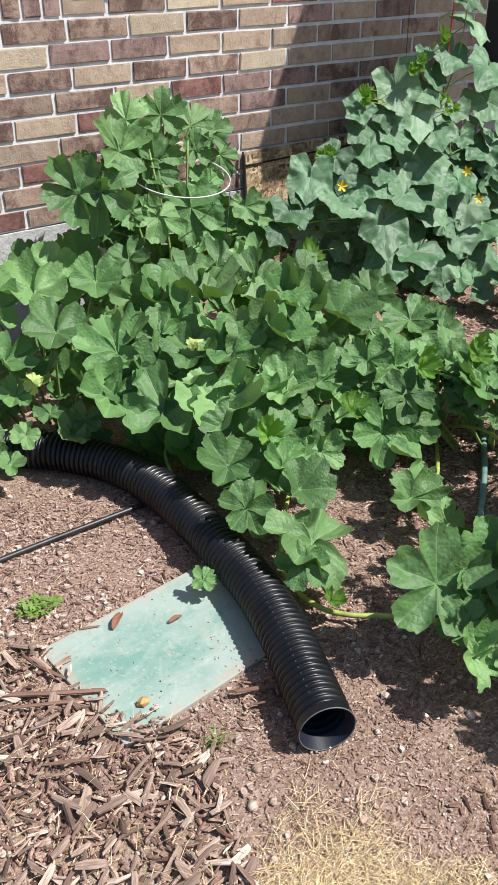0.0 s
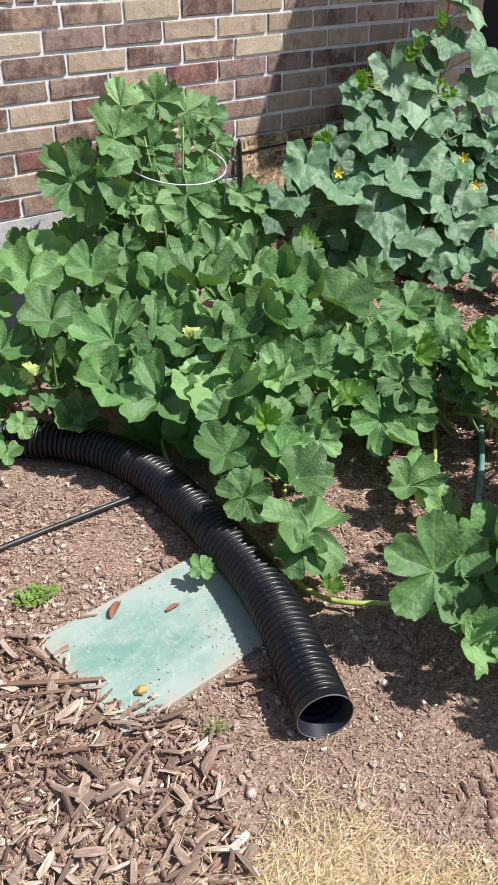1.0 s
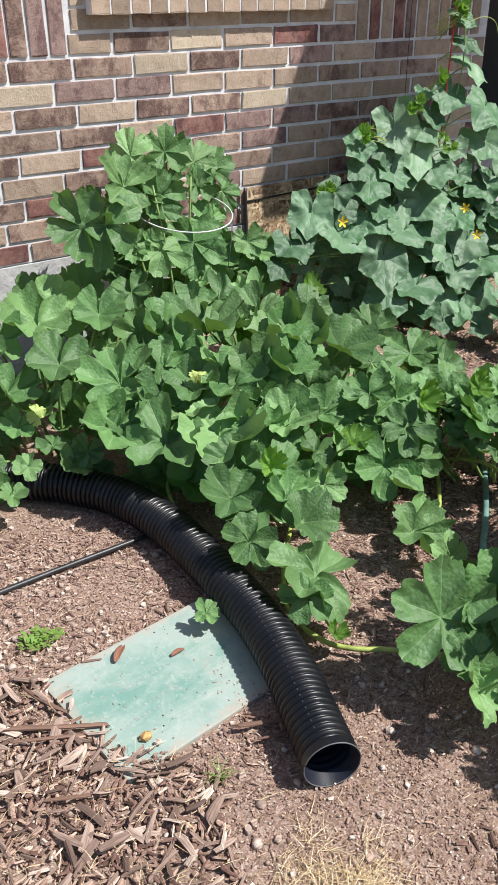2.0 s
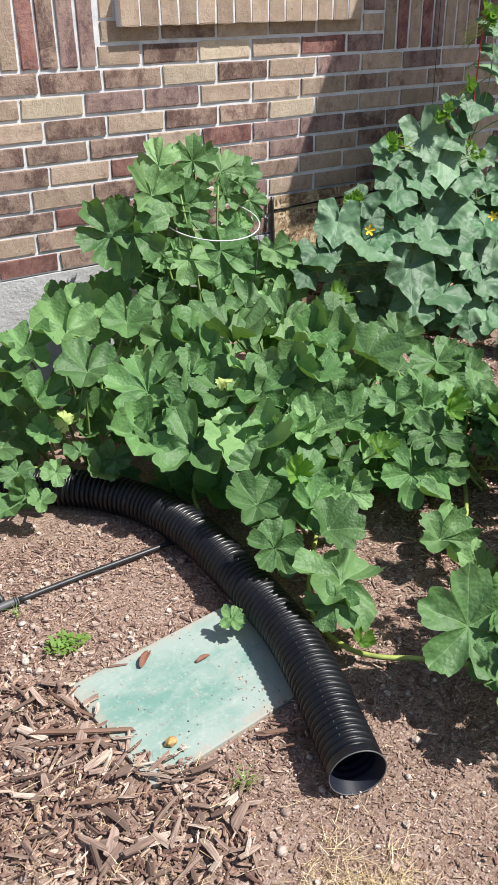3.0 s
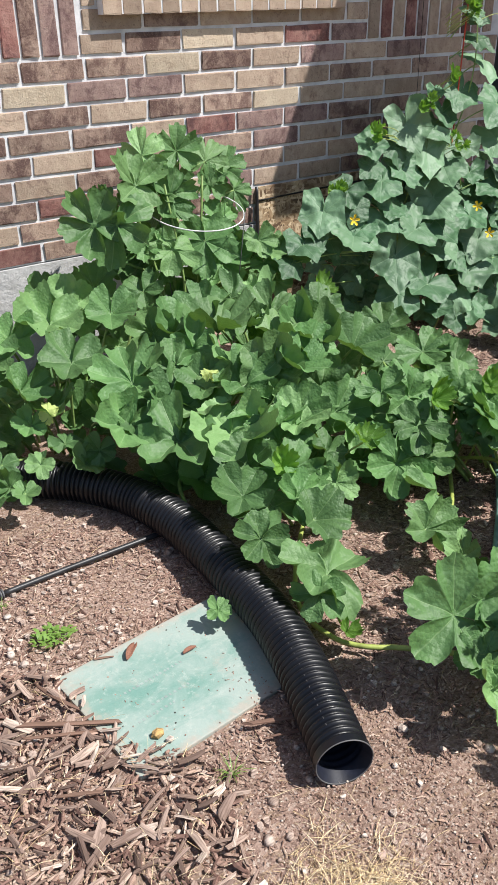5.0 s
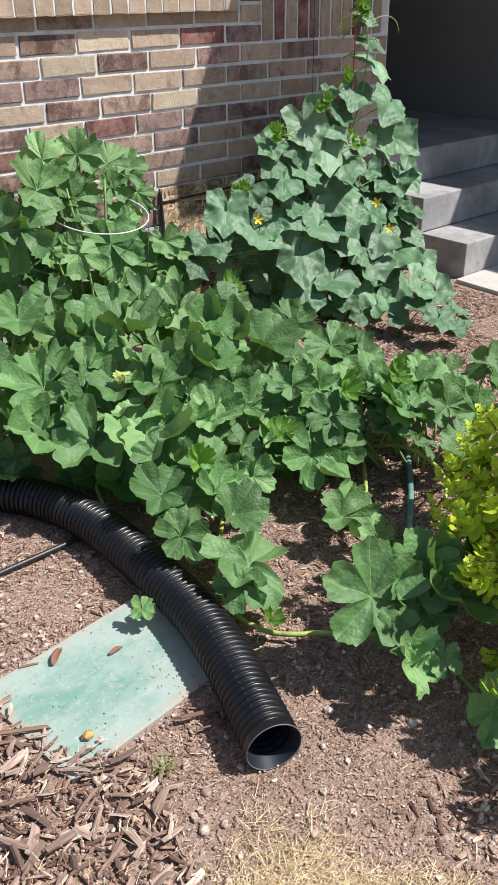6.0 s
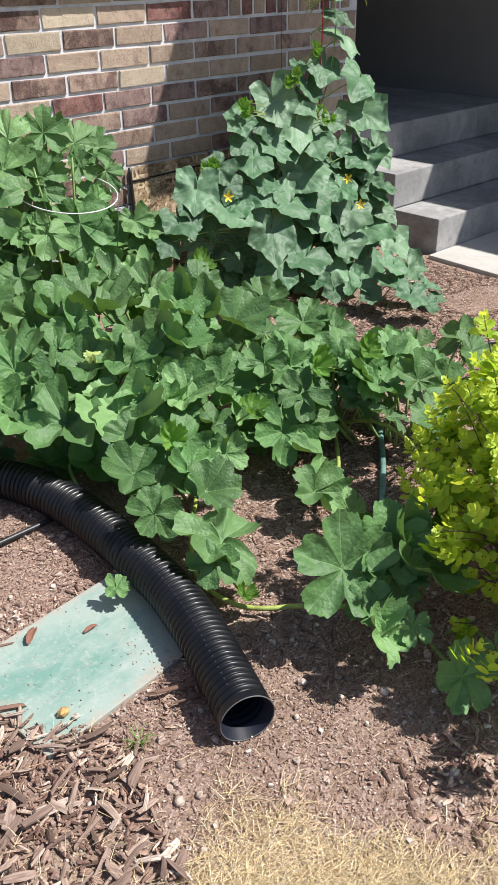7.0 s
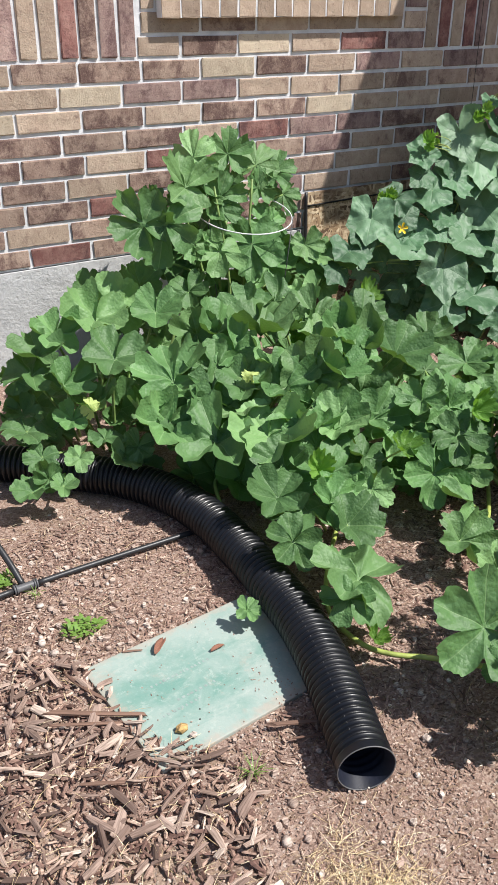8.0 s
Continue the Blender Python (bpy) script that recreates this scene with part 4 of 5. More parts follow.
RNG = random.Random(21)
SQUASH = [blade("leaf", M_SQUASH, RNG, (RNG.uniform(0.33, 0.37), RNG.uniform(0.20, 0.23)), 0.021, RNG.uniform(0.10, 0.80), 0.32, RNG.uniform(0.0, 0.3), crumple=0.6, flop=RNG.uniform(-0.2, 0.8), fold=RNG.uniform(0.04, 0.10), notch=RNG.uniform(0.14, 0.28), second=RNG.uniform(-0.01, 0.03), bend=RNG.uniform(-0.5, 0.5)) for _ in range(24)]
JAGGED = [blade("leaf", M_SQUASH, RNG, (RNG.uniform(0.36, 0.40), RNG.uniform(0.20, 0.225)), 0.038, RNG.uniform(-0.1, 0.4), 0.36, RNG.uniform(0.0, 0.25), crumple=0.6, flop=RNG.uniform(0.0, 0.8), fold=RNG.uniform(0.04, 0.10), notch=RNG.uniform(0.36, 0.50), second=RNG.uniform(0.03, 0.07), bend=RNG.uniform(-0.5, 0.5)) for _ in range(12)]
DEEP = [blade("leaf", M_SQUASH, RNG, (RNG.uniform(0.355, 0.385), RNG.uniform(0.21, 0.235)), 0.030, RNG.uniform(-0.1, 0.4), 0.36, RNG.uniform(0.0, 0.25), crumple=0.6, flop=RNG.uniform(0.0, 0.8), fold=RNG.uniform(0.04, 0.10), notch=RNG.uniform(0.26, 0.40), second=RNG.uniform(0.01, 0.05), bend=RNG.uniform(-0.5, 0.5)) for _ in range(10)]
PALMATE = [blade("leaf", M_SQUASH, RNG, (RNG.uniform(0.37, 0.40), RNG.uniform(0.20, 0.22)), 0.048, RNG.uniform(0.0, 0.5), 0.42, RNG.uniform(0.0, 0.3), crumple=0.9, flop=RNG.uniform(0.0, 0.6), fold=RNG.uniform(0.03, 0.08), notch=RNG.uniform(0.36, 0.46), second=RNG.uniform(0.07, 0.11), bend=RNG.uniform(-0.4, 0.4)) for _ in range(6)]
YOUNG = [blade("leaf", M_YOUNG, RNG, (0.36, 0.21), 0.03, 0.9, 0.4, 0.2, notch=0.2) for _ in range(3)]
YELLOW = [blade("leaf", M_YELLOW, RNG, (0.34, 0.24), 0.006, 0.1, 0.5, 0.1, notch=0.12, bend=-0.8)]
CUKE = [blade("leaf", M_CUKE, RNG, (0.35, 0.24), 0.010, RNG.uniform(-0.15, 0.30), 0.22, 0.1, True, crumple=0.8, flop=RNG.uniform(0.0, 0.6), fold=RNG.uniform(-0.01, 0.02), bend=RNG.uniform(-0.6, 0.3)) for _ in range(18)]

# leaves lean towards the light
LEAN = Vector((0.0, -0.42, 0.90)).normalized()
ACROSS = Vector((0.82, -0.57, 0.0))


def leaf_pose(x, y, z, size, spin, rng, lean=LEAN, loose=0.32):
    """Sets a blade: spin turns its tip, 90 degrees being downhill."""
    # a blade whose tip points uphill stands more upright
    rise = max(0.0, -math.sin(radians(spin)))
    lean = (lean + Vector((-0.12, -0.42, -0.22)) * rise).normalized()
    up = (lean + Vector((rng.uniform(-1, 1), rng.uniform(-1, 1), rng.uniform(-0.5, 0.5))) * loose).normalized()
    flat = (ACROSS - up * ACROSS.dot(up)).normalized()
    down = flat.cross(up)
    if down.z > 0:
        down = -down
    tip = flat * math.cos(radians(spin)) + down * math.sin(radians(spin))
    right = tip.cross(up)
    m = Matrix((right, tip, up)).transposed().to_4x4()
    return Matrix.Translation((x, y, z)) @ m @ Matrix.Diagonal((size, size, size, 1))


def stalk(leaf, foot, top, radius, rng, material):
    mid = foot.lerp(top, 0.5) + Vector((rng.uniform(-0.03, 0.03), rng.uniform(-0.03, 0.03), (top.z - foot.z) * 0.16))
    rod("leaf_stalk", [foot, mid, top], radius, material, leaf, "", 6, 7, 0.75)


def leaves(plant, rows, shapes, rng, material=M_STALK, lean=LEAN, loose=0.32, vertical=False, thick=0.0055, reach=0.5):
    """Leaves of a plant, each with its stalk from the vine."""
    base = seat(plant).translation
    for x, y, z, size, spin in rows:
        m = leaf_pose(x, y, z, size, spin + rng.uniform(-12, 12), rng, lean, loose)
        ob = part("leaf", rng.choice(shapes), None, None)
        ob.matrix_basis = m @ Matrix.Diagonal((rng.uniform(0.9, 1.0), rng.uniform(0.9, 1.05), 0.95, 1))
        hang(ob, plant)
        hub = m @ Vector((0, -0.06, 0.0))
        if vertical:
            foot = Vector((base.x + (x - base.x) * 0.45, base.y + (y - base.y) * 0.35 + 0.03, max(0.03, z - 0.07)))
        else:
            foot = Vector((x + (base.x - x) * reach, y + (base.y - y) * reach, ground_height(x, y) + 0.012))
        stalk(ob, foot, hub, thick, rng, material)


def squash_plants():
    spread = "large-leaved green squash plant"
    places = {
        "LEFT": ((-0.45, -0.55, 0), LEFT + LEFT_LOW, SQUASH, spread + " by the foundation"),
        "MIDDLE": ((-0.10, -0.85, 0), MIDDLE, SQUASH, spread + " behind the drain pipe"),
        "BACK": ((0.30, -0.95, 0), BACK, SQUASH + DEEP[:3], spread + " in front of the board"),
        "FRONT": ((-0.05, -1.45, 0), FRONT, SQUASH[:3] + DEEP + PALMATE[:3], spread + " and over the drain pipe"),
        "RIGHT": ((0.45, -1.55, 0), RIGHT, JAGGED[:4] + DEEP, spread + " beside the hose"),
        "FAR": ((0.62, -1.72, 0), FAR + SIDE, JAGGED[3:] + DEEP, spread + " by the golden shrub"),
        "CORNER": ((-0.05, -2.25, 0), CORNER, DEEP[:4] + JAGGED[:2], "deeply lobed dark green squash plant beside the golden shrub"),
    }
    plants = {}
    for key, (place, rows, shapes, label) in places.items():
        rng = random.Random(key)
        plant = thing("squash_plant", place, label, "squash plant", "squash plants in the bed")
        leaves(plant, [(x, y, z, min(0.27, size * {"MIDDLE": 1.22, "BACK": 1.22, "FRONT": 1.28, "RIGHT": 1.24}.get(key, 1.12)), spin) for x, y, z, size, spin in rows], shapes, rng, loose=0.42)
        plants[key] = plant
    rng = random.Random(3)
    tower = thing("squash_plant", (0.12, -0.42, 0), "tall squash plant climbing a wire cage by the wall", "squash plant", "squash plants in the bed")
    upright = Vector((-0.28, -0.72, 0.56)).normalized()
    leaves(tower, [(x, y, z + 0.03, size * 1.08, spin) for x, y, z, size, spin in TOWER], JAGGED, rng, lean=upright, loose=0.40, vertical=True, thick=0.0038)
    fill = [(rng.uniform(-0.25, 0.40) * (1.1 - z) / 0.6 + 0.08, rng.uniform(-0.42, -0.28), z, rng.uniform(0.12, 0.18), rng.uniform(0, 360)) for z in np.linspace(0.24, 0.58, 20)]
    fill += [(x, -0.52, z, 0.15, 80.0) for x, z in ((0.44, 0.44), (0.50, 0.35), (0.42, 0.53), (0.56, 0.45), (0.47, 0.49))]
    fill += [(rng.uniform(-0.05, 0.30), rng.uniform(-0.34, -0.26), z, rng.uniform(0.09, 0.14), rng.uniform(0, 360)) for z in np.linspace(0.60, 0.74, 4)]
    leaves(tower, fill, SQUASH, rng, lean=upright, loose=0.6, vertical=True)
    for k in range(4):
        a = 1.5 * k
        rod("vine", [(0.12, -0.42, 0.0), (0.12 + 0.08 * math.cos(a), -0.42 + 0.06 * math.sin(a), 0.4), (0.10 + 0.16 * math.cos(a), -0.38 + 0.05 * math.sin(a), 0.78)], 0.007, M_STALK, tower, "", 7, 12, 0.6)
    # lower leaves that fill the bed under the canopy
    made = 0
    while made < 80:
        x, y = rng.uniform(-1.15, 0.80), rng.uniform(-1.75, -0.12)
        front = np.interp(x, (-1.15, -0.8, -0.6, -0.45, -0.2, 0.1, 0.8), (-0.62, -0.80, -0.92, -1.15, -1.45, -1.5, -1.72))
        back = np.interp(x, (-1.15, -0.5, 0.1, 0.8), (-0.45, -0.25, -0.15, -1.0))
        if not front < y < back:
            continue
        deep = min(1.0, (y - front) / 0.5)
        z = rng.uniform(0.05, 0.09 + 0.12 * deep)
        plant = min(plants.values(), key=lambda p: (p.location.x - x) ** 2 + (p.location.y - y) ** 2)
        leaves(plant, [(x, y, z, rng.uniform(0.12, 0.21), rng.uniform(0, 360))], SQUASH + JAGGED[:2], rng, loose=0.4, reach=0.25)
        made += 1
    for key, row in (("LEFT", (-0.65, -0.91, 0.27, 0.075, 20)), ("MIDDLE", (-0.23, -1.17, 0.38, 0.06, 200)), ("RIGHT", (0.43, -1.56, 0.25, 0.05, 100))):
        leaves(plants[key], [row], YELLOW, rng, M_VINE, loose=0.6)
    for key, rows in (("BACK", [(0.46, -0.86, 0.42, 0.10, 260), (0.02, -1.05, 0.41, 0.09, 260), (0.02, -1.22, 0.36, 0.08, 270)]),
                      ("FRONT", [(0.06, -1.55, 0.22, 0.10, 270), (-0.22, -1.52, 0.22, 0.09, 250), (-0.40, -2.02, 0.05, 0.06, 100)]),
                      ("RIGHT", [(0.34, -1.55, 0.28, 0.10, 270), (0.52, -1.62, 0.30, 0.09, 260)])):
        leaves(plants[key], rows, YOUNG, rng, M_VINE, thick=0.004)
    small = [(-0.604, -1.776, 0.05, 0.075, 60)]
    leaves(plants["FRONT"], small, SQUASH, rng, loose=0.1, reach=0.1, thick=0.003)
    rod("vine", [(-0.05, -1.45, 0.03), (-0.30, -1.70, 0.04), (-0.42, -1.868, 0.04), (-0.417, -1.994, 0.03), (-0.372, -2.066, 0.03), (-0.31, -2.114, 0.03), (-0.242, -2.184, 0.03), (-0.10, -2.28, 0.02)], 0.0065, M_VINE, plants["FRONT"], "pale yellow-green vine", 8, 40)
    rod("vine", [(0.45, -1.55, 0.03), (0.25, -1.75, 0.05), (0.10, -1.87, 0.09), (0.02, -1.97, 0.05), (-0.07, -2.07, 0.02)], 0.0065, M_VINE, plants["RIGHT"], "pale yellow-green vine", 8, 30)
    rod("vine", [(0.45, -1.55, 0.03), (0.46, -1.72, 0.10), (0.45, -1.88, 0.08), (0.36, -1.97, 0.03)], 0.006, M_VINE, plants["RIGHT"], "pale yellow-green vine", 8, 24)
    rod("vine", [(-0.10, -0.85, 0.03), (-0.28, -1.12, 0.05), (-0.40, -1.25, 0.09), (-0.43, -1.36, 0.05)], 0.006, M_STALK, plants["MIDDLE"], "", 8, 24)
    rod("vine", [(0.45, -1.55, 0.02), (0.1, -1.2, 0.03), (-0.1, -0.85, 0.03), (-0.45, -0.55, 0.03)], 0.008, M_STALK, plants["BACK"], "", 8, 30)


def flower(plant, x, y, z, rng):
    verts, faces = [Vector((0, 0, -0.004))], []
    for k in range(5):
        a = 2 * math.pi * k / 5
        for da, r, h in ((-0.5, 0.010, 0.004), (-0.25, 0.021, 0.009), (0.0, 0.024, 0.007), (0.25, 0.021, 0.009), (0.5, 0.010, 0.004)):
            verts.append(Vector((r * math.cos(a + da), r * math.sin(a + da), h)))
        n = 1 + 5 * k
        faces += [(0, n, n + 1), (0, n + 1, n + 2), (0, n + 2, n + 3), (0, n + 3, n + 4)]
    ob = part("flower", mesh("flower", verts, faces, M_FLOWER, True), None, None, "small yellow five-petalled flower")
    ob.matrix_basis = leaf_pose(x, y, z, 1.0, rng.uniform(0, 360), rng, Vector((-0.45, -0.75, 0.45)).normalized())
    hang(ob, plant)


def cucumber_plant():
    rng = random.Random(12)
    plant = thing("cucumber_plant", (1.42, -0.42, 0), "climbing cucumber plant with pale angular leaves and yellow flowers", "cucumber plant")
    lean = Vector((-0.16, -0.62, 0.72)).normalized()
    for rows in (CUKE_TOP, CUKE_MID, CUKE_LOW):
        leaves(plant, [(x, y, z, min(size * 1.1, 0.25), spin) for x, y, z, size, spin in rows], CUKE, rng, lean=lean, loose=0.34, vertical=True, thick=0.003)
    leaves(plant, CUKE_GROUND, CUKE, rng, lean=LEAN, loose=0.3, thick=0.003, reach=0.2)
    beside = [(rng.uniform(0.60, 1.10), rng.uniform(-0.52, -0.36), z, rng.uniform(0.11, 0.17), rng.uniform(40, 140)) for z in np.linspace(0.14, 0.46, 14)]
    leaves(plant, beside, CUKE, rng, lean=lean, loose=0.5, vertical=True, thick=0.003)
    side = [(rng.uniform(1.52, 1.92) - 0.08 * z, rng.uniform(-0.56, -0.38), z, rng.uniform(0.13, 0.18), rng.uniform(50, 130)) for z in np.linspace(0.10, 0.72, 24)]
    leaves(plant, side, CUKE, rng, lean=lean, loose=0.45, vertical=True, thick=0.003)
    fill = []
    for _ in range(70):
        z = rng.uniform(0.06, 0.80)
        w = 0.42 - 0.36 * z
        fill.append((1.42 + rng.uniform(-w, w) + 0.06 * z, rng.uniform(-0.34, -0.16) - 0.10 * (1 - z), z, rng.uniform(0.10, 0.16), rng.uniform(50, 130)))
    leaves(plant, fill, CUKE, rng, lean=lean, loose=0.5, vertical=True, thick=0.003)
    low = [(rng.uniform(0.92, 1.66), rng.uniform(-0.62, -0.34), rng.uniform(0.05, 0.30), rng.uniform(0.11, 0.16), rng.uniform(40, 140)) for _ in range(22)]
    leaves(plant, low, CUKE, rng, lean=lean, loose=0.5, vertical=True, thick=0.003)
    for k in range(5):
        x = 1.15 + 0.13 * k
        rod("vine", [(1.42, -0.42, 0), (x, -0.40, 0.4), (1.35 + 0.06 * k, -0.43, 0.8)], 0.005, M_STALK, plant, "", 6, 12, 0.6)
    rod("vine", [(1.50, -0.43, 0.7), (1.58, -0.46, 0.95), (1.60, -0.47, 1.15), (1.56, -0.48, 1.34)], 0.004, M_STALK, plant, "", 6, 16, 0.6)
    rod("tendril", [(1.56, -0.48, 1.26), (1.66, -0.5, 1.29), (1.74, -0.5, 1.27), (1.77, -0.5, 1.22)], 0.0014, M_VINE, plant, "thin curling tendril", 5, 16)
    for x, y, z in ((0.78, -0.66, 0.59), (1.55, -0.62, 0.53), (1.60, -0.66, 0.41)):
        flower(plant, x, y, z, rng)
    # bright young shoots at the ends of the vines
    for x, y, z in ((1.44, -0.50, 1.04), (1.29, -0.50, 0.96), (1.04, -0.50, 0.87), (0.84, -0.50, 0.69), (1.52, -0.50, 1.34), (1.53, -0.50, 1.29), (1.51, -0.50, 0.80)):
        tip = [(x + rng.uniform(-0.03, 0.03), y + rng.uniform(-0.02, 0.01), z + rng.uniform(-0.03, 0.03), rng.uniform(0.035, 0.06), rng.uniform(0, 360)) for _ in range(5)]
        leaves(plant, tip, YOUNG, rng, M_VINE, lean=lean, loose=0.9, vertical=True, thick=0.0016)
    string = thing("string", (1.55, -0.42, 0), "red string that holds up the cucumber vine", "string")
    rod("cord", [(1.55, -0.42, 0.5), (1.545, -0.44, 1.0), (1.535, -0.46, 1.6), (1.53, -0.46, 2.6)], 0.0034, M_STRING, string, "", 6, 12)
    wire = thing("wire", (1.38, -0.35, 0), "thin dark wire beside the climbing plant", "wire")
    rod("strand", [(1.38, -0.36, 0.4), (1.375, -0.36, 1.2), (1.37, -0.36, 2.6)], 0.0012, M_DARKLINE, wire, "", 5, 8)


def golden_shrub():
    rng = random.Random(31)
    shrub = thing("golden_shrub", (0.13, -2.44, 0), "golden-leaved bushy shrub beside the squash", "shrub")
    outline = [(0, 0.0), (0.25, 0.27), (0.60, 0.33), (0.88, 0.20), (1.0, 0.0)]
    verts = [Vector((0, 0, 0))]
    for s, w in outline[1:-1]:
        verts += [Vector((-w, s, 0.10 * w)), Vector((0, s, -0.05)), Vector((w, s, 0.10 * w))]
    verts.append(Vector((0, 1, -0.10)))
    faces = [(0, 2, 1), (0, 3, 2)]
    for j in range(2):
        a = 1 + 3 * j
        faces += [(a, a + 1, a + 4, a + 3), (a + 1, a + 2, a + 5, a + 4)]
    faces += [(7, 8, 10), (8, 9, 10)]
    shapes = []
    for mat in (M_GOLD, M_GOLDGREEN):
        me = mesh("shrub_leaf", verts, faces, mat, True)
        layer = me.uv_layers.new(name="UVMap")
        for loop in me.loops:
            co = me.vertices[loop.vertex_index].co
            layer.data[loop.index].uv = (0.5 + co.x, max(co.y, 0.05))
        shapes.append(me)
    crowns = {0: ([], []), 1: ([], [])}
    single = 0
    # shoots that stand clear of the bush
    SPRIGS = {2: (-0.27, -2.59, 0.20), 3: (-0.25, -2.61, 0.17), 5: (-0.36, -2.72, 0.20), 6: (-0.34, -2.74, 0.17), 7: (-0.19, -2.41, 0.35), 9: (-0.16, -2.44, 0.33),
              10: (-0.17, -2.47, 0.12), 11: (-0.14, -2.48, 0.10), 13: (-0.12, -2.40, 0.36), 14: (-0.20, -2.44, 0.31), 15: (-0.02, -2.28, 0.60), 17: (0.0, -2.30, 0.57), 25: (-0.12, -2.37, 0.28), 26: (-0.1, -2.4, 0.25), 27: (-0.1, -2.45, 0.21), 28: (-0.08, -2.49, 0.17), 29: (-0.08, -2.54, 0.13), 30: (-0.04, -2.48, 0.23), 31: (-0.08, -2.31, 0.37), 32: (0.05, -2.31, 0.74), 33: (0.05, -2.36, 0.73), 35: (0.04, -2.36, 0.68), 36: (0.05, -2.4, 0.67), 37: (0.02, -2.43, 0.64), 18: (-0.06, -2.36, 0.44)}
    for s in range(1400):
        heart = Vector(((0.09, -2.82, 0.37), (0.17, -2.64, 0.50), (0.20, -2.46, 0.35), (0.20, -2.46, 0.35), (0.20, -2.46, 0.35))[s % 5])
        way = Vector((rng.gauss(0, 1), rng.gauss(0, 1), rng.gauss(0.15, 1))).normalized()
        lump = 1 + 0.22 * noise.noise(way * 2.3 + Vector((4, 1, 0)))
        tip = heart + Vector((way.x * 0.33, way.y * 0.33, way.z * 0.36)) * lump * rng.uniform(0.62, 1.04)
        tip.x += 0.22 * (tip.z - 0.40)
        if s in SPRIGS:
            tip = Vector(SPRIGS[s])
        if tip.z < 0.24 and s not in SPRIGS:
            continue
        foot = Vector((heart.x + 0.05 * way.x, heart.y + 0.05 * way.y, 0.0))
        if s < 110:
            rod("twig", [foot, foot.lerp(tip, 0.55) + Vector((0, 0, 0.05)), tip], 0.0028, M_TWIG, shrub, "", 5, 8, 0.5)
        axis = (way * 0.6 + Vector((rng.uniform(-0.3, 0.3), rng.uniform(-0.3, 0.3), 0.75))).normalized()
        side = axis.cross(Vector((0.3, 1, 0.1))).normalized()
        other = axis.cross(side)
        gold = rng.random() < 0.88 + 0.7 * (tip.z - 0.2)
        for k in range(13):
            a = k * 2.4 + s
            spread = 0.35 + 0.09 * k
            out = side * math.cos(a) + other * math.sin(a)
            tipward = (out * spread + axis * (1.1 - spread * 0.7)).normalized()
            right = tipward.cross(axis).normalized()
            up = right.cross(tipward)
            size = rng.uniform(0.022, 0.033) * (0.65 + 0.055 * min(k, 8))
            p = tip - axis * 0.0045 * k
            m = Matrix.Translation(p) @ Matrix((right, tipward, up)).transposed().to_4x4() @ Matrix.Diagonal((size * 1.25, size, size, 1))
            pick = 0 if gold and (k < 9 or rng.random() < 0.4) else 1
            if k > 4 and single < 290 and tip.x < 0.06 and tip.y > -2.65:
                ob = part("leaf", shapes[pick], None, None)
                ob.matrix_basis = m
                hang(ob, shrub)
                single += 1
            else:
                vs, fs = crowns[pick]
                n = len(vs)
                vs += [m @ v for v in verts]
                fs += [tuple(n + q for q in f) for f in faces]
    for pick, (vs, fs) in crowns.items():
        me = mesh("crown", vs, fs, (M_GOLD, M_GOLDGREEN)[pick], True)
        layer = me.uv_layers.new(name="UVMap")
        count = len(verts)
        for loop in me.loops:
            co = verts[loop.vertex_index % count]
            layer.data[loop.index].uv = (0.5 + co.x, max(co.y, 0.05))
        part("crown", me, None, shrub, kind="stuff")


squash_plants()
cucumber_plant()
golden_shrub()


# ---- ground litter ----
def lawn_edge(x, y):
    """How far a place lies inside the bed; below nought it is lawn."""
    return 0.87 * (y - np.interp(x, (-2.0, -1.15, -1.0, -0.85, -0.67, -0.6, -0.5, -0.42, 0.5), (-1.95, -2.19, -2.25, -2.32, -2.44, -2.58, -2.73, -2.92, -3.8)))


def in_mulch(x, y):
    reach = np.interp(y, (-2.6, -2.35, -2.2, -2.06, -1.94, -1.80, -1.70, -1.45), (-1.02, -0.90, -0.83, -0.885, -0.955, -1.0, -1.02, -1.22))
    return x < reach + 0.02 * math.sin(17 * y) and lawn_edge(x, y) > -0.30


def on_lid(x, y):
    dx, dy = x + 0.785, y + 1.868
    return abs(dx * 0.996 + dy * 0.09) < 0.258 and abs(dy * 0.996 - dx * 0.09) < 0.186


def splinter(length, width, height, rng):
    """A torn sliver of bark: four-sided, pinched and bent, with ragged ends."""
    verts, faces = [], []
    bend = rng.uniform(-0.05, 0.05) * length
    for j, s in enumerate((-0.5, -0.2, 0.25, 0.5)):
        f = (0.75, 1.0, 0.95, 0.65)[j] * rng.uniform(0.75, 1.25)
        for dy, dz in ((-1, 0), (0.1, 1), (1, 0.1), (0, -0.6)):
            verts.append(Vector((s * length + rng.uniform(-0.08, 0.08) * length, dy * width / 2 * f + bend * (1 - 4 * s * s), dz * height / 2 * f)))
    for j in range(3):
        for k in range(4):
            a, b = 4 * j + k, 4 * j + (k + 1) % 4
            faces.append((a, b, b + 4, a + 4))
    faces += [(3, 2, 1, 0), (12, 13, 14, 15)]
    return verts, faces


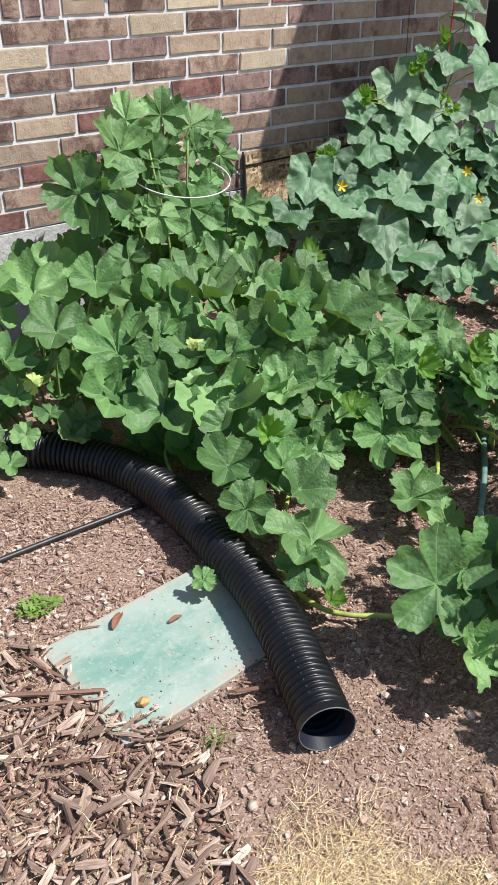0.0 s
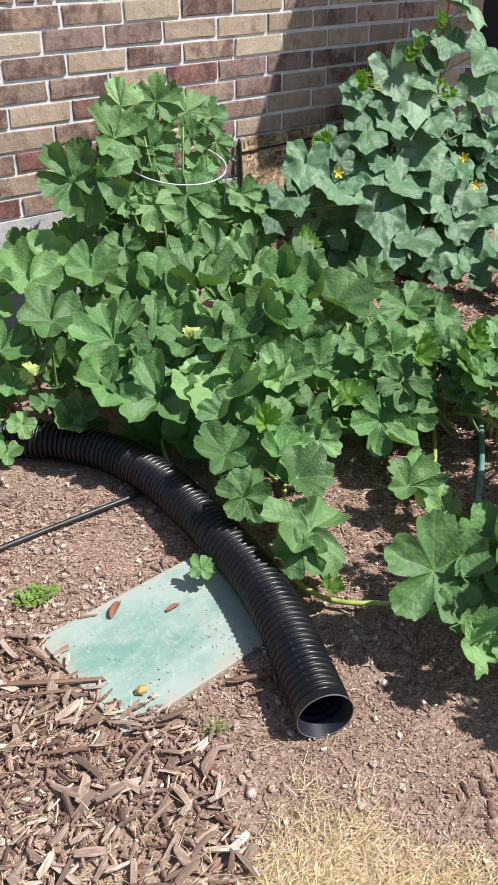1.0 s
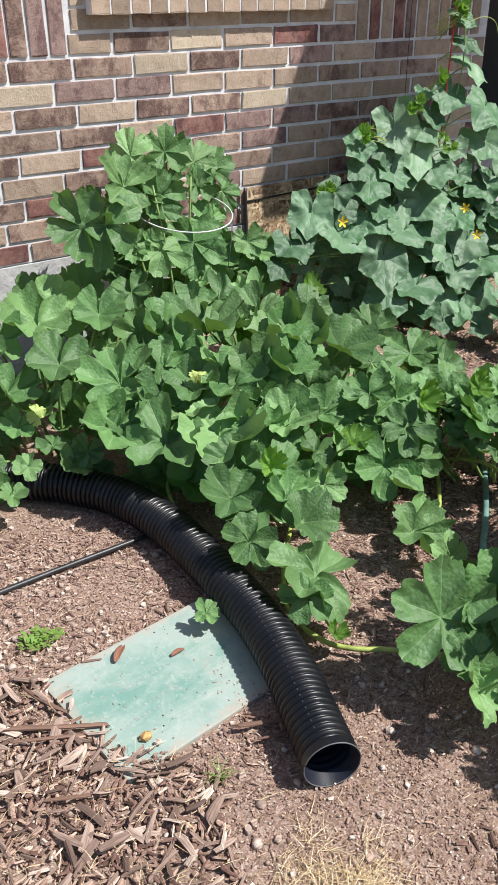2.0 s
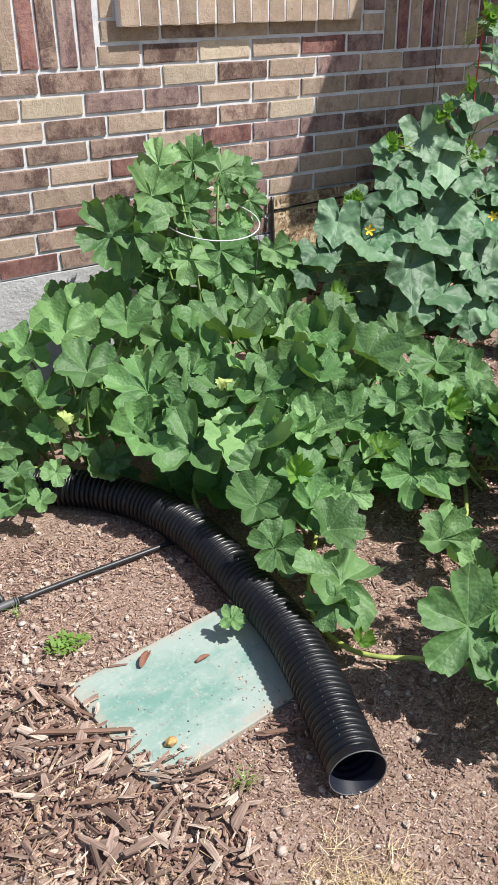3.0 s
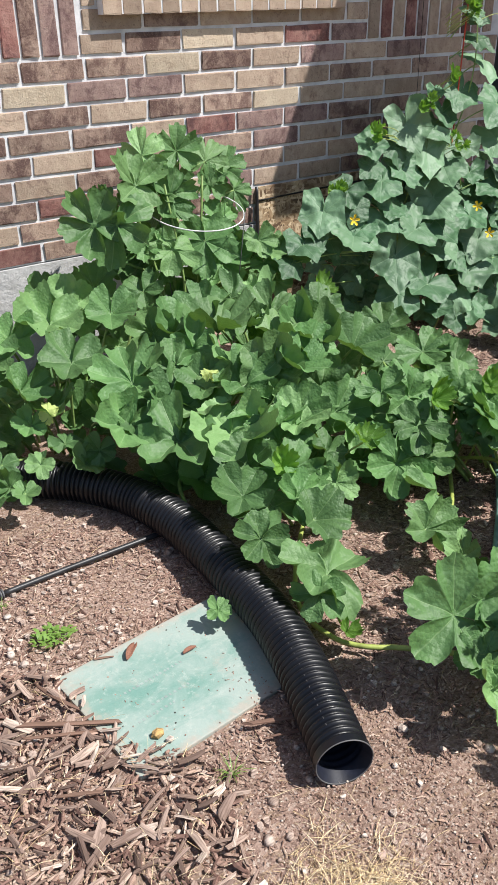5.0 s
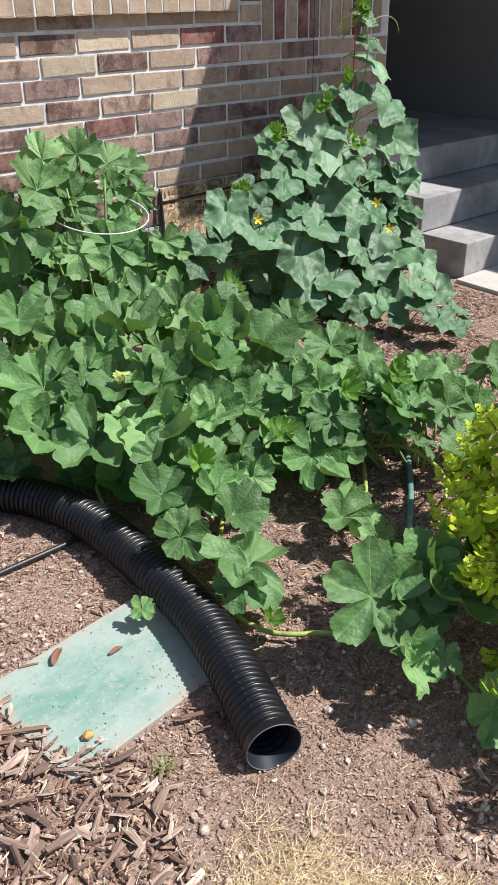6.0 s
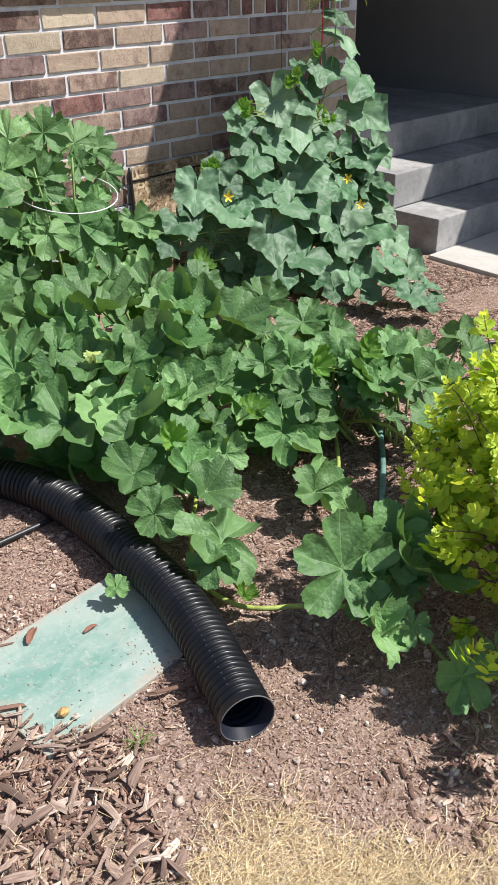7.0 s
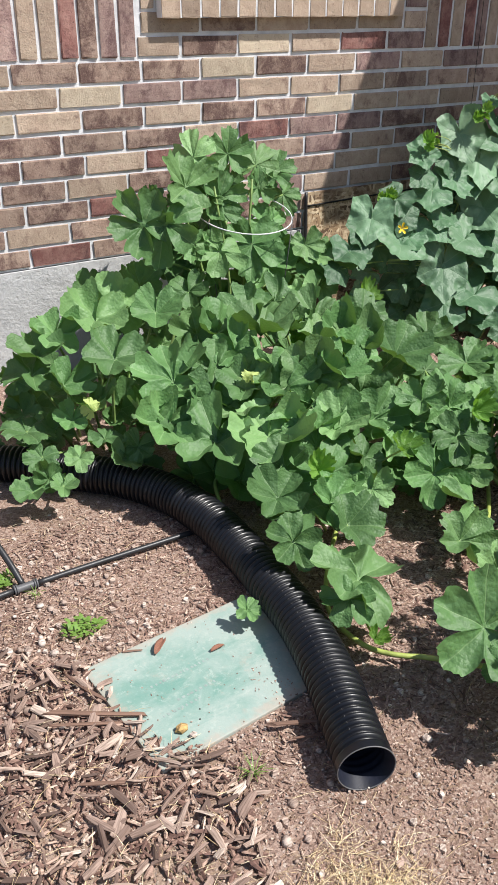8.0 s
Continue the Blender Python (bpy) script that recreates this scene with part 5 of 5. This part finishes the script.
def chunk(width, height, rng):
    """A split piece of wood, one unit long: flat facets, slanting broken ends, a slight twist."""
    verts, faces, bend = [], [], rng.uniform(-0.06, 0.06)
    slant = (rng.uniform(-0.5, 0.5), rng.uniform(-0.5, 0.5))
    twist = rng.uniform(-0.4, 0.4)
    corner = [(a, rng.uniform(0.8, 1.1)) for a in (0.35, 1.5, 2.8, 3.6, 5.0)]
    for j, s in enumerate((-0.5, -0.18, 0.2, 0.5)):
        grow = (0.85, 1.0, 0.97, 0.75)[j] * rng.uniform(0.85, 1.15)
        for a, r in corner:
            y, z = math.cos(a + twist * s) * r * grow, math.sin(a + twist * s) * r * grow
            x = s + (slant[j > 1] * 0.25 * y if j in (0, 3) else 0.0) + rng.uniform(-0.03, 0.03)
            verts.append(Vector((x, y * width / 2 + bend * (1 - 4 * s * s), z * height / 2)))
    for j in range(3):
        for k in range(5):
            a, b = 5 * j + k, 5 * j + (k + 1) % 5
            faces.append((a, b, b + 5, a + 5))
    faces += [(4, 3, 2, 1, 0), tuple(range(15, 20))]
    return verts, faces


def pebble(size, rng):
    bm = bmesh.new()
    bmesh.ops.create_icosphere(bm, subdivisions=1, radius=size / 2)
    verts = [Vector((v.co.x * rng.uniform(0.8, 1.25), v.co.y * rng.uniform(0.7, 1.1), v.co.z * rng.uniform(0.5, 0.8))) for v in bm.verts]
    faces = [tuple(v.index for v in f.verts) for f in bm.faces]
    bm.free()
    return verts, faces


def curled_leaf(rng):
    """A dry leaf one unit long, rolled up along its midrib, with a torn edge and some thickness."""
    verts, faces = [], []
    for j in range(7):
        s = j / 6
        w = 0.24 * math.sin(math.pi * (0.08 + 0.86 * s)) ** 0.7
        for k in range(5):
            c = (k - 2) / 2
            verts.append(Vector((s - 0.5, c * w * rng.uniform(0.8, 1.15), 0.16 * c * c * w / 0.24 + 0.06 * math.sin(4 * s + c) + rng.uniform(0, 0.02))))
    count = len(verts)
    verts += [v - Vector((0, 0, 0.012)) for v in verts]
    for j in range(6):
        for k in range(4):
            a = 5 * j + k
            faces += [(a, a + 5, a + 6, a + 1), (count + a, count + a + 1, count + a + 6, count + a + 5)]
    rim = [k for k in range(5)] + [5 * j + 4 for j in range(1, 7)] + [30 + k for k in (3, 2, 1, 0)] + [5 * j for j in range(5, 0, -1)]
    faces += [(a, b, count + b, count + a) for a, b in zip(rim, rim[1:] + rim[:1])]
    return verts, faces


def flake(size, rng):
    """A flat chip with an angular outline."""
    n, h = rng.choice((5, 6, 7)), size * rng.uniform(0.10, 0.22)
    ring = [(2 * math.pi * (k + rng.uniform(-0.3, 0.3)) / n, rng.uniform(0.35, 0.6)) for k in range(n)]
    verts = [Vector((size * r * math.cos(a), size * 0.7 * r * math.sin(a), -h)) for a, r in ring]
    verts += [Vector((v.x * 0.88, v.y * 0.88, h + rng.uniform(-0.2, 0.3) * h)) for v in verts[:n]]
    faces = [tuple(range(n, 2 * n))] + [(k, (k + 1) % n, n + (k + 1) % n, n + k) for k in range(n)]
    return verts, faces


def scatter(name, label, category, material, count, make, where, rng, lift, smooth=False, tilt=14, height=ground_height):
    """Many small pieces strewn over the soil, joined into one."""
    verts, faces, made = [], [], 0
    while made < count:
        x, y = rng.uniform(-1.9, 2.2), rng.uniform(-3.1, -0.1)
        if not where(x, y):
            continue
        v, f = make(rng)
        m = pose(x, y, height(x, y) + lift * rng.uniform(0.4, 1.6), rng.uniform(-tilt, tilt), rng.uniform(-tilt, tilt), rng.uniform(0, 360))
        n = len(verts)
        verts += [m @ p for p in v]
        faces += [tuple(n + k for k in q) for q in f]
        made += 1
    ob = new(name, mesh(name, verts, faces, material, smooth))
    return tagged(ob, label, category, kind="stuff")


def blade_of_grass(rng):
    length, w = rng.uniform(0.018, 0.065), rng.uniform(0.0003, 0.0007)
    bend, rise = rng.uniform(-0.25, 0.25) * length, rng.uniform(0.0, 0.22) * length
    verts = []
    for s in (0.0, 0.5, 1.0):
        y, z = bend * s * s, rise * math.sin(s * 2.4)
        verts += [Vector((s * length, y - w * (1.2 - s), z)), Vector((s * length, y + w * (1.2 - s), z + 0.0004))]
    return verts, [(0, 2, 3, 1), (2, 4, 5, 3)]


def litter():
    rng = random.Random(5)
    mulch = scatter("mulch_bed", "heap of shredded brown bark mulch on the soil", "mulch", M_CHIP, 6500,
                    lambda r: splinter(r.uniform(0.010, 0.034), r.uniform(0.004, 0.010), r.uniform(0.004, 0.008), r), in_mulch, rng, 0.009, False, 22)
    shapes = []
    for _ in range(18):
        v, f = chunk(rng.uniform(0.18, 0.36), rng.uniform(0.13, 0.22), rng)
        shapes.append(mesh("wood_chip", v, f, M_WOOD))
    made = 0
    while made < 300:
        x, y = rng.uniform(-1.35, -0.75), rng.uniform(-2.45, -1.40)
        if not in_mulch(x, y):
            continue
        length = rng.uniform(0.026, 0.05) if rng.random() < 0.8 else rng.uniform(0.05, 0.068)
        ob = part("wood_chip", rng.choice(shapes), None, None)
        ob.matrix_basis = pose(x, y, ground_height(x, y) + rng.uniform(0.012, 0.026), rng.uniform(-30, 30), rng.uniform(-16, 16), rng.gauss(5, 50)) @ Matrix.Diagonal((length * 1.1, length * rng.uniform(0.6, 1.25), length * rng.uniform(0.6, 1.0), 1))
        hang(ob, mulch)
        made += 1

    def r_patch(x, y):
        return 1.0 if x < -0.8 and -1.85 < y < -1.2 else 0.22

    def bare(x, y):
        return lawn_edge(x, y) > -0.12 and not on_lid(x, y) and not x > 2.2 and (x < 1.0 and y < -1.0 or x > 0.9 and -1.6 < y < -0.5)
    scatter("soil_litter", "fine bark litter strewn over dry soil", "litter", M_LITTER, 24000,
            lambda r: splinter(0.003 + 0.019 * r.random() ** 2, r.uniform(0.0012, 0.004), r.uniform(0.001, 0.0025), r), bare, rng, 0.003)
    scatter("soil_crumbs", "loose brown crumbs of dry soil on the ground", "soil", M_CRUMB, 26000,
            lambda r: splinter(r.uniform(0.002, 0.007), r.uniform(0.002, 0.005), r.uniform(0.002, 0.004), r),
            lambda x, y: bare(x, y) and x < 0.55 and y < -1.15, rng, 0.002, False, 40)
    scatter("gravel", "small pale pebbles scattered over the soil", "gravel", M_STONE, 1000,
            lambda r: pebble(0.005 + 0.015 * r.random() ** 3, r), bare, rng, 0.003, True)
    scatter("bark_litter", "dark shredded bark over the soil by the path", "mulch", M_CHIP, 5200,
            lambda r: splinter(r.uniform(0.010, 0.034), r.uniform(0.003, 0.008), r.uniform(0.002, 0.005), r),
            lambda x, y: 0.95 < x < 2.2 and -1.75 < y < -0.45 and noise.noise(Vector((x * 3, y * 3, 2))) > -0.15 + 0.25 * (1.5 - x), rng, 0.005, False, 22)
    scatter("bark_litter", "dark shredded bark over the soil under the squash", "mulch", M_CHIP, 2600,
            lambda r: splinter(r.uniform(0.010, 0.036), r.uniform(0.003, 0.008), r.uniform(0.002, 0.006), r),
            lambda x, y: 0.0 < x < 0.75 and -2.3 < y < -1.6 and x + 0.6 * y > -1.12, rng, 0.005, False, 22)
    scatter("bark_litter", "dark shredded bark on the soil at the edge of the lawn", "mulch", M_CHIP, 700,
            lambda r: splinter(r.uniform(0.012, 0.045), r.uniform(0.004, 0.011), r.uniform(0.003, 0.006), r),
            lambda x, y: -0.55 < x < 0.3 and -3.05 < y < -2.55 and lawn_edge(x, y) > -0.05, rng, 0.005, False, 18)
    scatter("bark_shreds", "brown shreds of bark strewn over the soil beside the lid", "mulch", M_CHIP, 2600,
            lambda r: splinter(0.010 + 0.026 * r.random() ** 2, r.uniform(0.002, 0.006), r.uniform(0.0015, 0.004), r),
            lambda x, y: -1.5 < x < -0.52 and -2.2 < y < -1.1 and not on_lid(x, y) and noise.noise(Vector((x * 5, y * 5, 8))) > -0.25 - 0.5 * (x < -0.95), rng, 0.004, False, 16)
    scatter("bark_shreds", "brown and pale shreds of bark on the soil between the squash plants", "mulch", M_CHIP, 3600,
            lambda r: splinter(0.008 + 0.028 * r.random() ** 2, r.uniform(0.002, 0.006), r.uniform(0.0015, 0.004), r),
            lambda x, y: -0.48 < x < 0.8 and -2.4 < y < -1.45, rng, 0.004, False, 18)
    scatter("pale_gravel", "pale pinkish pebbles and flakes strewn over the soil", "gravel", M_STONE, 170,
            lambda r: pebble(0.008 + 0.020 * r.random() ** 2.5, r), lambda x, y: bare(x, y) and x < 0.3, rng, 0.003, True)
    scatter("stone_flakes", "pale pinkish flakes of stone and bark on the soil", "gravel", M_FLAKE, 1500,
            lambda r: flake(0.006 + 0.018 * r.random() ** 2.2, r), lambda x, y: bare(x, y) and x < 0.1 and r_patch(x, y) > rng.random(), rng, 0.004, False, 10)
    def turf(x, y):
        """How thickly dry grass covers the soil: thin at the edge of the bed, in patches."""
        inside = -0.03 - lawn_edge(x, y) + 0.16 * noise.noise(Vector((x * 6, y * 6, 0))) + 0.10 * noise.noise(Vector((x * 19, y * 19, 4)))
        return min(max(inside * 4.0, 0.0), 1.0) if lawn_edge(x, y) > -0.7 else 0.0
    scatter("dry_lawn", "bleached straw-coloured dry grass at the edge of the bed", "dry grass", M_STRAW, 56000,
            blade_of_grass, lambda x, y: x < 0.5 and y < -1.8 and x < 0.0 and (not in_mulch(x, y) or rng.random() < 0.12) and turf(x, y) > rng.random(), rng, 0.004, False, 10)
    scatter("dry_grass_wisps", "loose wisps of dry grass on the soil", "dry grass", M_STRAW, 700,
            blade_of_grass, lambda x, y: bare(x, y) and x < 0.7, rng, 0.004, False, 6)
    scatter("round_gravel", "pale rounded pebbles lying among the mulch", "gravel", M_STONE, 110,
            lambda r: pebble(r.uniform(0.012, 0.026), r), lambda x, y: -1.4 < x < -0.92 and -1.9 < y < -1.42 and not on_lid(x, y) and rng.random() < 1.3 - 2.2 * (x + 1.4), rng, 0.006, True)
    scatter("lid_grit", "grains of soil blown onto the lid", "soil", M_CRUMB, 130,
            lambda r: splinter(r.uniform(0.002, 0.006), r.uniform(0.001, 0.003), r.uniform(0.001, 0.002), r),
            lambda x, y: on_lid(x, y) and (rng.random() < 0.08 or (x + 0.66) ** 2 * 3 + (y + 1.98) ** 2 < 0.006), rng, 0.0008, False, 20, lambda x, y: 0.0052)
    ochre = new("stone", mesh("stone", *pebble(0.030, rng), M_OCHRE))
    ochre.location = (-0.900, -1.992, 0.014)
    tagged(ochre, "ochre yellow stone lying on the lid", "stone", "loose stones")
    twig = new("twig", mesh("twig", *splinter(0.045, 0.006, 0.005, rng), M_BARK))
    twig.matrix_basis = pose(-0.889, -1.713, 0.0085, 0, 0, -23)
    tagged(twig, "short dark twig lying on the lid", "twig")
    scatter("dry_grass_wisps", "wisps of dry grass lying over the mulch", "dry grass", M_STRAW, 420,
            blade_of_grass, lambda x, y: x > -1.4 and in_mulch(x, y), rng, 0.022, False, 8)
    for x, y, size, _ in ((-0.351, -2.21, 0.022, 1), (-0.885, -2.02, 0.022, 0), (-0.93, -2.10, 0.026, 1), (-0.41, -2.52, 0.017, 1), (-0.55, -1.43, 0.032, 0), (-0.57, -1.40, 0.028, 0), (-0.53, -1.415, 0.026, 0),
                             (-0.30, -2.15, 0.03, 0), (-1.05, -1.62, 0.03, 1), (-1.10, -1.58, 0.028, 0), (-0.62, -2.42, 0.02, 0), (-0.46, -2.28, 0.03, 0)):
        v, f = pebble(size * 0.9, rng)
        ob = new("stone", mesh("stone", v, f, M_STONE))
        ob.location = (x, y, (0.012 if on_lid(x, y) else ground_height(x, y) + size * 0.22))
        tagged(ob, "small rounded pale stone lying on the ground", "stone", "loose stones")
    for x, y, turn, size, where in ((-0.825, -1.730, 44, 0.066, "lid"), (-0.708, -1.808, 10, 0.042, "lid")):
        v, f = curled_leaf(rng)
        ob = new("dry_leaf", mesh("dry_leaf", v, f, M_DRY, True))
        ob.matrix_basis = pose(x, y, 0.0085, 14, 5, turn) @ Matrix.Diagonal((size, size * 0.62, size * 0.8, 1))
        tagged(ob, "curled reddish-brown dry leaf lying on the lid", "dry leaf")
    for x, y, turn, size in ((-0.665, -2.118, -22, 0.15), (-0.655, -2.165, -20, 0.12), (-1.04, -1.862, -29.6, 0.20), (-1.033, -1.775, -66, 0.13), (-1.074, -1.88, -25.2, 0.15), (-1.08, -2.05, -25, 0.13)):
        v, f = chunk(rng.uniform(0.05, 0.08), 0.06, rng)
        ob = new("bark_piece", mesh("bark_piece", v, f, M_BARK))
        ob.matrix_basis = pose(x, y, ground_height(x, y) + 0.020, 0, 3, turn) @ Matrix.Diagonal((size, size, size, 1))
        tagged(ob, "long split piece of brown bark on the soil", "bark", "bark pieces")


def weeds():
    rng = random.Random(17)
    for x, y, size, label in ((-0.958, -1.575, 0.06, "small bright green weed growing in the soil"), (-0.826, -2.169, 0.05, "thin tuft of grey-green grass in the soil"),
                              (-1.017, -1.385, 0.035, "thin tuft of green grass under the tee of the drip tube"), (-1.085, -1.285, 0.045, "small green weed beside the drip tube")):
        weed = thing("weed", (x, y, 0), label, "weed")
        thin = "tuft" in label
        for k in range(26 if thin else 95):
            a, r = rng.uniform(0, 6.28), rng.uniform(0.25, 1.0)
            length = size * r if thin else rng.uniform(0.010, 0.022)
            w = 0.0008 if thin else length * 0.26
            lift = rng.uniform(0.5, 1.2) if thin else rng.uniform(0.05, 0.8)
            away = 0.0 if thin else size * 0.75 * math.sqrt(rng.random())
            b = rng.uniform(0, 6.28)
            root = Vector((x + away * math.cos(b) * 1.15, y + away * math.sin(b) * 0.8, 0.0 if thin else rng.uniform(0.0, 0.012)))
            verts = []
            for s in (0.0, 0.5, 1.0):
                p = Vector((math.cos(a), math.sin(a), 0)) * length * s + Vector((0, 0, length * lift * math.sin(s * 2.0) * 0.7 + 0.004))
                q = Vector((-math.sin(a), math.cos(a), 0.2)) * w * (0.4, 1.0, 0.3)[int(s * 2)]
                verts += [p - q + root, p + q + root]
            part("leaf", mesh("leaf", verts, [(0, 1, 3, 2), (2, 3, 5, 4)], M_WEED, True), None, weed)


litter()
weeds()
